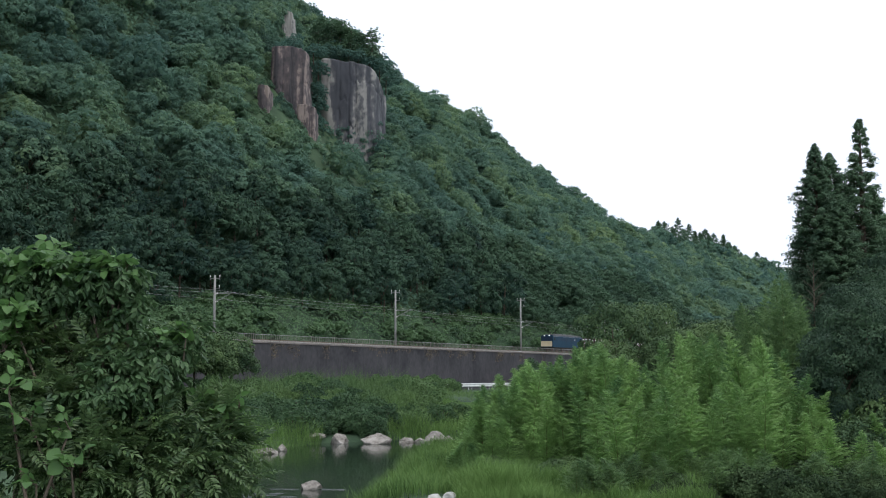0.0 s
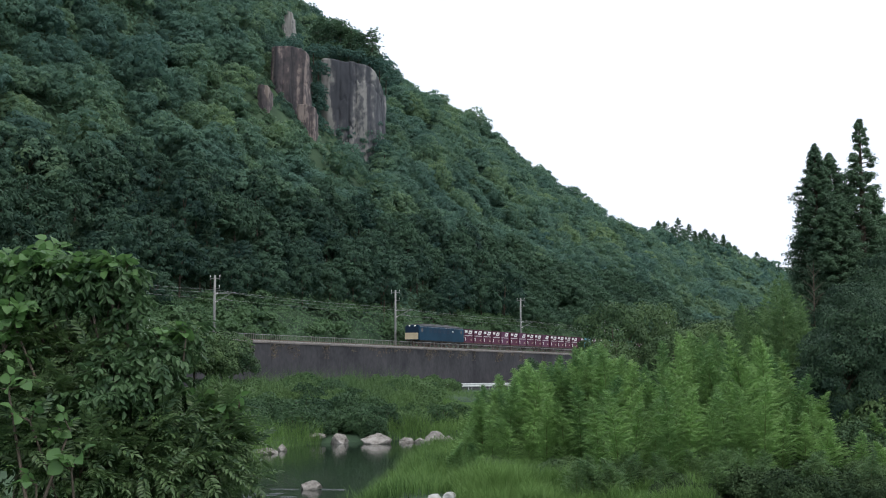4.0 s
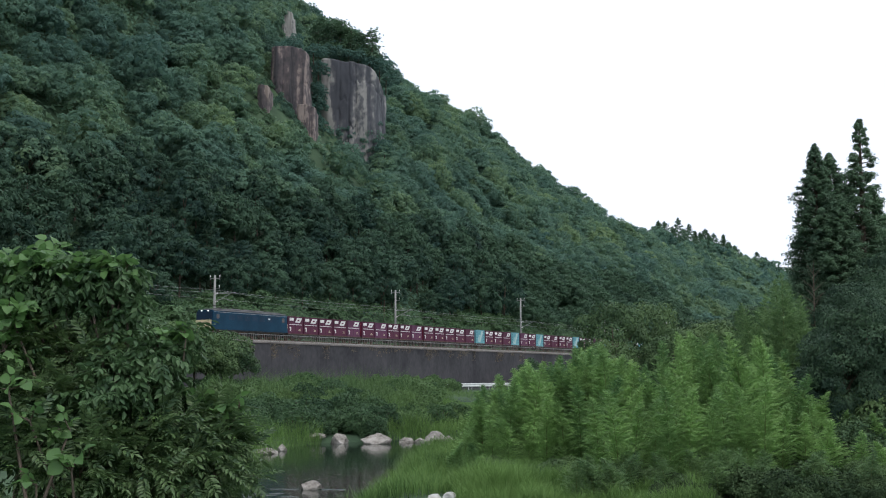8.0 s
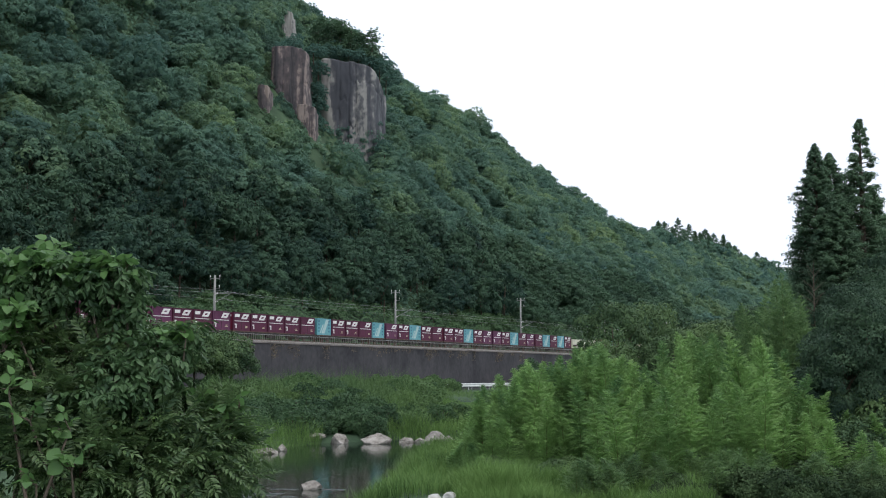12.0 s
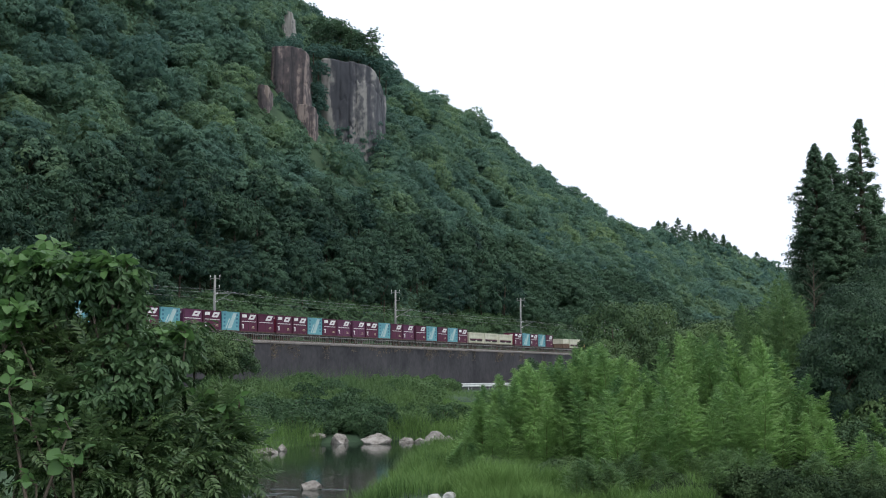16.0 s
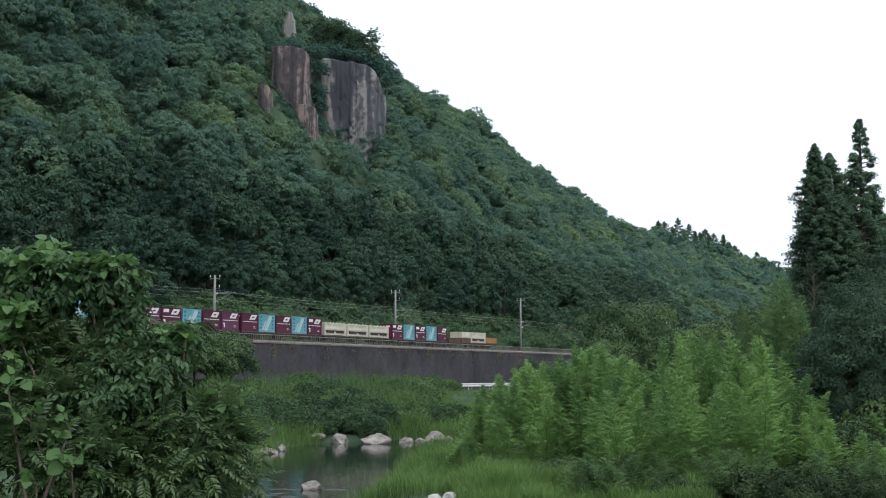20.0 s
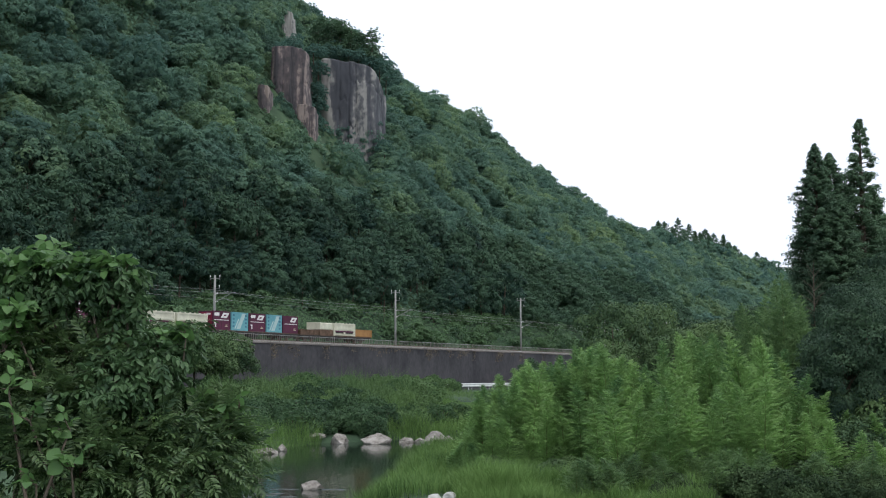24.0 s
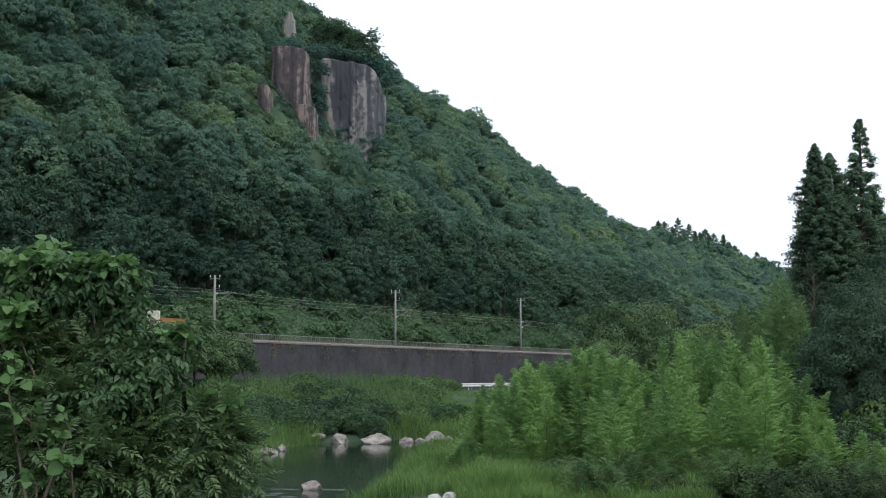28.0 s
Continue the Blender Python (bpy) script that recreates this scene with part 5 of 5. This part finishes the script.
for i in range(34):
    deg, ahead = rng.uniform(9.5, 20.5), rng.uniform(41, 46)
    x, y = G(math.tan(radians(deg)) * ahead, ahead)
    rows.append((x, y, float(ground_z(x, y)), rng.uniform(0.3, 0.58), rng.uniform(0, 6.28), i % 4))
V, F = stamp(SCRUB, rows)
tint = np.repeat(rng.normal(0.0, 0.15, len(rows)), [len(SCRUB[int(q[5])][0]) for q in rows])
tagged(new("low_scrub", mesh_of("low_scrub", V, F, LEAF_SCRUB, tint=tint)), "low green scrub in front of the bamboo", "scrub", kind="stuff")
for i in range(56):
    deg, ahead = rng.uniform(1.5, 20.5), rng.uniform(43.5, 54)
    a = math.tan(radians(deg)) * ahead
    if river_gap(a, ahead) > 8.5 and ahead > 44 + max(0, 8 - deg):
        shrub(a, ahead, rng.uniform(0.3, 0.6), i, "dark green low bush under the bamboo", rng.uniform(0.9, 1.2), "bushes under the bamboo", FINE)

# ---- trees on the right bank ----
BIG = [mesh_of("crown", *canopy(rng, 3.0, 6.0, 0.9, 28, 400, 0.13, size=(0.28, 0.44), flat=0.55), LEAF_DARK) for k in range(4)]


OLIVE = [mesh_of("crown", *canopy(rng, 3.0, 6.0, 0.9, 26, 330, 0.16, size=(0.28, 0.44), flat=0.55), LEAF_OLIVE) for k in range(3)]


def tree_at(across, ahead, h, w, k, label, olive=False):
    x, y = G(across, ahead)
    t = tagged(new("tree"), label, "tree", "trees on the river bank")
    t.matrix_basis = Matrix.LocRotScale((x, y, float(ground_z(x, y))), Euler((0, 0, rng.uniform(0, 6.28))), (w / 6, w / 6, h / 7.4))
    piece("trunk", TRUNK, t)
    piece("crown", OLIVE[k % 3] if olive else BIG[k % 4], t)


for i, (a, d, h, w) in enumerate([(12.0, 86, 10.2, 5.5), (14.6, 89, 9.8, 5), (17, 88, 8.4, 6), (20, 92, 9.2, 7), (11.2, 82, 6.5, 4.5), (22, 86, 9, 6), (15.5, 83, 7, 5), (18.6, 82, 7, 5),
                                  (24, 96, 10, 7), (28, 100, 11, 7), (25.5, 78, 9, 6), (29, 82, 10.5, 6), (31, 86, 12, 7), (34, 90, 13, 7), (28, 74, 9.5, 6), (26, 70, 8, 5.5)]):
    tree_at(a, d, h, w, i, ("olive green" if i < 8 else "dark green") + " broadleaf tree behind the bamboo", i < 8)
for i in range(26):
    ahead = rng.uniform(54, 70)
    deg = rng.uniform(17.2, 21)
    if i % 2:
        shrub(math.tan(radians(deg)) * (ahead - 5), ahead - 5, rng.uniform(0.9, 1.4), i, "green bush on the near bank", rng.uniform(1.0, 1.5), "bushes under the bamboo", FINE)
    tree_at(math.tan(radians(deg)) * ahead, ahead, rng.uniform(5, 8.5), rng.uniform(3, 5), i, "dark green leafy tree on the near bank")


def cedar_meshes(rng, h, r, gaps):
    """A tall uneven cone of drooping needle plumes on rising limbs; gaps below 1 let the sky through."""
    out = []
    bm = tube(bmesh.new(), (0, 0, -0.5), (0, 0, h * 0.97), 0.30, 0.04, 8)
    count = 340
    for i in range(count):
        t = 0.05 + 0.95 * (i / (count - 1)) ** 0.95
        a = i * 2.4 + rng.uniform(-0.4, 0.4)
        lump = noise.noise(Vector((math.cos(a) * 1.4, math.sin(a) * 1.4, h * t * 0.33 + r)))
        if gaps < 1 and (lump > 0.30 or rng.uniform() > 0.88):
            continue
        reach = r * ((1 - t) ** 0.72 + 0.012) * (0.86 + 0.30 * lump) * rng.uniform(0.7, 1.1)
        d = np.array([math.cos(a), math.sin(a), 0.0])
        up = 0.30 * reach
        tube(bm, (0, 0, h * t), Vector(d * reach * 0.8) + Vector((0, 0, h * t + up * 0.7)), 0.045, 0.015, 4)
        lr = (0.10 + 0.52 * (1 - t) ** 0.7) * rng.uniform(0.7, 1.2)
        k = int((60 + 360 * (1 - t) ** 0.8) * gaps)
        S = sphere_points(k, rng, -0.8)
        f = rng.uniform(0.35 if gaps >= 1 else 0.5, 1.0, (k, 1))
        P = d * reach * f + np.array([0, 0, h * t]) + np.array([0, 0, 1.0]) * up * (1.9 * f - 1.1 * f * f) + S * lr * rng.uniform(0.4, 1.1, (k, 1)) * np.array([0.75, 0.75, 1.0])
        out.append(tufts(P, S + d * 0.4 + np.array([0, 0, 0.5]), 0.15, 0.08, rng, 0.45, droop=0.9))
    me = bpy.data.meshes.new("trunk")
    bm.to_mesh(me)
    bm.free()
    me.materials.append(BARK)
    return me, mesh_of("crown", *join(*out), LEAF_CEDAR)


CEDARS = [cedar_meshes(rng, 20.0, 3.6, 1.1), cedar_meshes(rng, 20.0, 3.0, 0.85), cedar_meshes(rng, 20.0, 3.4, 1.1)]
for a, d, h, w, k in ((27.5, 90, 20.1, 1.35, 0), (29.2, 92, 19.9, 1.6, 2), (28.6, 88, 15.5, 1.5, 0), (31.9, 93, 22.6, 1.6, 1), (33.4, 95, 17.5, 1.4, 2), (36.6, 97, 18.0, 1.3, 0)):
    x, y = G(a, d)
    t = tagged(new("cedar"), "tall dark green conical cedar tree", "tree", "cedars on the right bank")
    t.matrix_basis = Matrix.LocRotScale((x, y, float(ground_z(x, y))), Euler((0, 0, rng.uniform(0, 6.28))), (w, w, h / 20))
    piece("trunk", CEDARS[k][0], t)
    piece("crown", CEDARS[k][1], t)


bare = tagged(new("bare_tree"), "dead leafless brown tree among the green", "tree")
bare.location = (*G(23.8, 79), float(ground_z(*G(23.8, 79))))
r = np.random.default_rng(5)
part("trunk", tube(bmesh.new(), (0, 0, -0.3), (0.1, 0, 9.6), 0.12, 0.02, 7), BARK, bare)
for k in range(26):
    z, a = 4.5 + 4.8 * k / 26, k * 2.4
    q = (10 - z) * 0.30 + 0.2
    part("branch", tube(bmesh.new(), (0.05, 0, z), (q * math.cos(a), q * math.sin(a), z + 0.7), 0.028, 0.006, 5), BARK, bare)

# ---- rocks ----
def rock(x, y, z, sx, sy, sz, seed, label="pale weathered boulder at the water's edge", facets=14):
    bm = bmesh.new()
    bmesh.ops.create_icosphere(bm, subdivisions=4, radius=1.0)
    cuts = [(Vector((math.sin(seed * 2.1 + d * 2.4), math.cos(seed + d * 1.7), 0.35 + 0.6 * math.sin(d * 3.1 + seed))).normalized(), 0.55 + 0.25 * abs(math.sin(d * 5 + seed))) for d in range(facets)]
    for v in bm.verts:
        p = v.co.copy()
        p *= 1 + 0.30 * noise.noise(p * 1.1 + Vector((seed * 3.7, seed, 0)))
        for u, e in cuts:
            over = p.dot(u) - e
            if over > 0:
                p -= u * over * 0.9
        p *= 1 + 0.10 * noise.noise(p * 3 + Vector((seed, 0, seed))) + 0.025 * noise.noise(p * 11)
        v.co = Vector((p.x * sx, p.y * sy, p.z * sz)) * 1.25
    ob = part("rock", bm, ROCK)
    ob.location, ob.rotation_euler = (x, y, z), (0, 0, seed)
    return tagged(ob, label, "rock", "river rocks")


for i, (a, d, w, h) in enumerate([(-7.7, 92.6, 0.75, 0.58), (-5.0, 92.4, 1.12, 0.58), (-2.7, 94, 0.7, 0.3), (-0.6, 95.2, 0.95, 0.6), (-1.7, 94, 0.45, 0.3), (0.4, 94, 0.55, 0.35), (-9.6, 93.0, 0.8, 0.2),
                                 (-5.81, 55.4, 0.48, 0.33), (-0.28, 44.0, 0.29, 0.15), (0.30, 43.95, 0.32, 0.18), (0.89, 44.0, 0.33, 0.18), (1.82, 44.0, 0.30, 0.13), (1.3, 43.8, 0.22, 0.14),
                                 (-12.0, 79.5, 0.9, 0.28), (-11.2, 80.5, 0.6, 0.3), (-12.6, 82, 0.8, 0.35), (-10.8, 83.5, 0.4, 0.35)]):
    x, y = G(a, d)
    ob = rock(x, y, max(0.0, float(ground_z(x, y))) + h * 0.12, w, w * 0.8, h, 1.0 + i, facets=3 if d < 50 else 14)
    if d < 50:
        ob.data.materials[0] = PEBBLE
        tagged(ob, "whitish boulder on the gravelly near bank")

# ---- the overgrown thicket close to the camera ----
def leaf_blade(L, W, fold=0.25, bend=0.15):
    """One leaf along +x: two folded halves. Returns V, F."""
    V = np.array([[0, 0, 0], [L * 0.35, -W / 2, fold * W / 2], [L * 0.72, -W * 0.36, fold * W * 0.36 - bend * L * 0.3], [L, 0, -bend * L],
                  [L * 0.72, W * 0.36, fold * W * 0.36 - bend * L * 0.3], [L * 0.35, W / 2, fold * W / 2]])
    return V, np.array([[0, 1, 2, 3], [0, 3, 4, 5]])


def turned(vf, yaw, pitch, at, roll=0.0):
    m = np.array(Euler((roll, pitch, yaw)).to_matrix())
    return vf[0] @ m.T + np.array(at), vf[1]


def compound_leaf(r, n=6, L=0.30, leaf=0.115, wide=0.048):
    """A drooping feather leaf with pairs of leaflets and one at the tip."""
    out = []
    for i in range(n):
        t = 0.22 + 0.74 * i / (n - 1)
        x, z = L * t, -0.30 * L * t * t
        s = 1 - 0.35 * abs(t - 0.55)
        for side in (-1, 1):
            out.append(turned(leaf_blade(leaf * s, wide * s), side * r.uniform(1.0, 1.25), r.uniform(0.05, 0.4), (x, 0, z), r.uniform(-0.3, 0.3)))
    out.append(turned(leaf_blade(leaf, wide), 0, 0.5, (L, 0, -0.30 * L)))
    q = 0.003
    out.append((np.array([[0, -q, 0], [0, q, 0], [L, q, -0.3 * L], [L, -q, -0.3 * L]]), np.array([[0, 1, 2, 3]])))
    return join(*out)


def kudzu_leaf(r, s=0.13):
    """Three broad rounded leaflets on a short stalk."""
    out = []
    for yaw, at in ((0, 0.06), (1.75, 0.01), (-1.75, 0.01)):
        L, W = s * r.uniform(0.9, 1.1), s * r.uniform(0.85, 1.0)
        V = np.array([[0, 0, 0], [L * 0.12, -W * 0.36, 0.012], [L * 0.42, -W * 0.52, 0.016], [L * 0.78, -W * 0.34, -0.004], [L, 0, -0.03],
                      [L * 0.78, W * 0.34, -0.004], [L * 0.42, W * 0.52, 0.016], [L * 0.12, W * 0.36, 0.012], [L * 0.45, 0, 0.0]])
        out.append(turned((V, np.array([[0, 8, 2, 1], [8, 4, 3, 2], [8, 6, 5, 4], [0, 7, 6, 8]])), yaw + r.uniform(-0.2, 0.2), r.uniform(0.0, 0.35), (at, 0, 0)))
    out.append((np.array([[-0.10, -0.002, -0.05], [-0.10, 0.002, -0.05], [0.06, 0.002, 0], [0.06, -0.002, 0]]), np.array([[0, 1, 2, 3]])))
    return join(*out)


def twig_leaves(r, n=7, leaf=0.11, wide=0.05):
    """A twig with simple drooping oval leaves."""
    out = []
    for i in range(n):
        x = 0.03 + 0.025 * i
        out.append(turned(leaf_blade(leaf * r.uniform(0.7, 1.1), wide * r.uniform(0.8, 1.1)), (i % 2 * 2 - 1) * r.uniform(0.4, 1.3), r.uniform(0.2, 1.1), (x, 0, -0.01 * i), r.uniform(-0.4, 0.4)))
    q = 0.003
    out.append((np.array([[-0.05, -q, 0], [-0.05, q, 0], [0.2, q, -0.06], [0.2, -q, -0.06]]), np.array([[0, 1, 2, 3]])))
    return join(*out)


nr = np.random.default_rng(21)
FEATHER = [compound_leaf(nr, n=int(nr.integers(5, 8)), L=nr.uniform(0.22, 0.31), leaf=0.095, wide=0.036) for k in range(6)]
KUDZU = [kudzu_leaf(nr, nr.uniform(0.10, 0.155)) for k in range(5)]
OVAL = [twig_leaves(nr, n=int(nr.integers(5, 9))) for k in range(5)]


def leaf_frames(P, out, r, droop=0.35):
    """Places and turns for leaves that point outward, droop and face the light."""
    k = len(P)
    X = unit(out + np.array([0, 0, -droop]) + r.normal(0, 0.6, (k, 3)))
    Z = np.array([0, 0, 1.0]) + 0.45 * out + r.normal(0, 0.3, (k, 3))
    Z = unit(Z - (Z * X).sum(1, keepdims=True) * X)
    Y = np.cross(Z, X)
    return np.stack([X, Y, Z], 2)


def thicket(name, label, category, leafname, protos, mat, lobes, density, nparts, seed, droop=0.35):
    """A leafy plant over rounded masses (right of the eye, ahead, height, radius): stems, single leaves, and the mass of leaves behind them."""
    r = np.random.default_rng(seed)
    base = np.mean([G(a, d) for a, d, z, q in lobes], 0)
    z0 = float(ground_z(*base))
    ob = tagged(new(name), label, category)
    ob.location = (*base, z0)
    P, O = [], []
    bm = bmesh.new()
    for a, d, z, q in lobes:
        k = int(density * q * q)
        S = unit(r.normal(0, 1, (k, 3)))
        S[:, 2] = np.where(S[:, 2] < -0.5, -S[:, 2], S[:, 2])
        c = np.array([*G(a, d), z])
        P.append(c + S * q * r.uniform(0.62, 1.06, (k, 1)))
        O.append(S)
        lo = Vector((base[0] + r.normal(0, 0.5), base[1] + r.normal(0, 0.5), z0 - 0.1))
        hi = Vector(c)
        mid = lo.lerp(hi, 0.5) + Vector(r.normal(0, 0.12, 3))
        o = Vector((*base, z0))
        tube(bm, lo - o, mid - o, 0.035, 0.022, 6)
        tube(bm, mid - o, hi - o, 0.022, 0.010, 6)
        for e in range(min(5, k)):
            tip = hi + Vector(S[e]) * q * 0.9
            tube(bm, hi - o, tip - o, 0.009, 0.004, 4)
    part("woody_stem", bm, BARK, ob)
    P, O = np.concatenate(P), np.concatenate(O)
    M = leaf_frames(P, O, r, droop)
    size = r.uniform(0.75, 1.2, len(P))
    which = r.integers(0, len(protos), len(P))
    # the leaves on the river side are single pieces, the others one mass
    eye_side = O @ np.array([-CO, -SI, 0.35])
    order = np.argsort(-eye_side + r.uniform(0, 0.8, len(P)))
    single = set(order[:min(nparts, len(P) // 2)].tolist())
    meshes = [mesh_of(leafname, v, f, mat) for v, f in protos]
    rest = []
    for i in range(len(P)):
        if i in single:
            m = Matrix.Translation(Vector(P[i]) - Vector((*base, z0))) @ Matrix(M[i].tolist()).to_4x4() @ Matrix.Scale(float(size[i]), 4)
            piece(leafname, meshes[which[i]], ob, at=m)
        else:
            v, f = protos[which[i]]
            rest.append(((v * size[i]) @ M[i].T + P[i] - np.array([*base, z0]), f))
    tagged(piece("foliage", mesh_of("foliage", *join(*rest), mat), ob), kind="stuff")
    return ob


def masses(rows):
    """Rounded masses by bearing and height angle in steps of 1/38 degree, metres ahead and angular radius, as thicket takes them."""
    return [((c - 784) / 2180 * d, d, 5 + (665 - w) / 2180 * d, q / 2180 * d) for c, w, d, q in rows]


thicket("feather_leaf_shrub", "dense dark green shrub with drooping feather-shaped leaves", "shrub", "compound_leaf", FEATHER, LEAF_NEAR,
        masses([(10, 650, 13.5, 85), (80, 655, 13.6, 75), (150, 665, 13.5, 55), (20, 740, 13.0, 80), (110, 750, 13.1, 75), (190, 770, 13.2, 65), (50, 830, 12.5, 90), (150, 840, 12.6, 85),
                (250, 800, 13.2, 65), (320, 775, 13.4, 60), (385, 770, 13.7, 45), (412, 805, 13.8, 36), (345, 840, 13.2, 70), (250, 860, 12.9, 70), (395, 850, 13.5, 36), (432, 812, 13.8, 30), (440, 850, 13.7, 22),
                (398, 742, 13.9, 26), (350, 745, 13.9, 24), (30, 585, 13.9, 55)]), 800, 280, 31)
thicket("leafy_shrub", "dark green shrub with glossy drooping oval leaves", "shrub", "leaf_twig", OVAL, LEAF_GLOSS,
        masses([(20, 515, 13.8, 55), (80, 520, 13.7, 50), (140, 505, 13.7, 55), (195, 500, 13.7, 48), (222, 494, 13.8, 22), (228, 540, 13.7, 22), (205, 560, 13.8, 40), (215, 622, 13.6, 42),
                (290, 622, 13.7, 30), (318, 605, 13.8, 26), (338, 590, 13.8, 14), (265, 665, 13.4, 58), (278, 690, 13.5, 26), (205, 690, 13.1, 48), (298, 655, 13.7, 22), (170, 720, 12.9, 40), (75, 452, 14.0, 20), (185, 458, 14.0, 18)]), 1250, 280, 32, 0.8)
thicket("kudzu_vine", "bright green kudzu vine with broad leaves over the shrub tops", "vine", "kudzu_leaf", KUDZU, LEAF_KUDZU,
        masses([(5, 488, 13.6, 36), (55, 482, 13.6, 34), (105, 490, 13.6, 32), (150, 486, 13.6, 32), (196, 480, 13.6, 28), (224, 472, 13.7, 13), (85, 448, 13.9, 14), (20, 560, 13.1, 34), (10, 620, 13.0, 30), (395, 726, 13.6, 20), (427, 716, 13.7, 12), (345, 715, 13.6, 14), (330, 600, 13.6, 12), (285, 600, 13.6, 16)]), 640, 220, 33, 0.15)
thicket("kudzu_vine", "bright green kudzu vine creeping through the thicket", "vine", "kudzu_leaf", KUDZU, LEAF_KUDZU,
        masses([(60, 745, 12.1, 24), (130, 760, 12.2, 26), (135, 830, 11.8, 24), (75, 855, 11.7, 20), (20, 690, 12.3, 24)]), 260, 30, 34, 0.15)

motions()
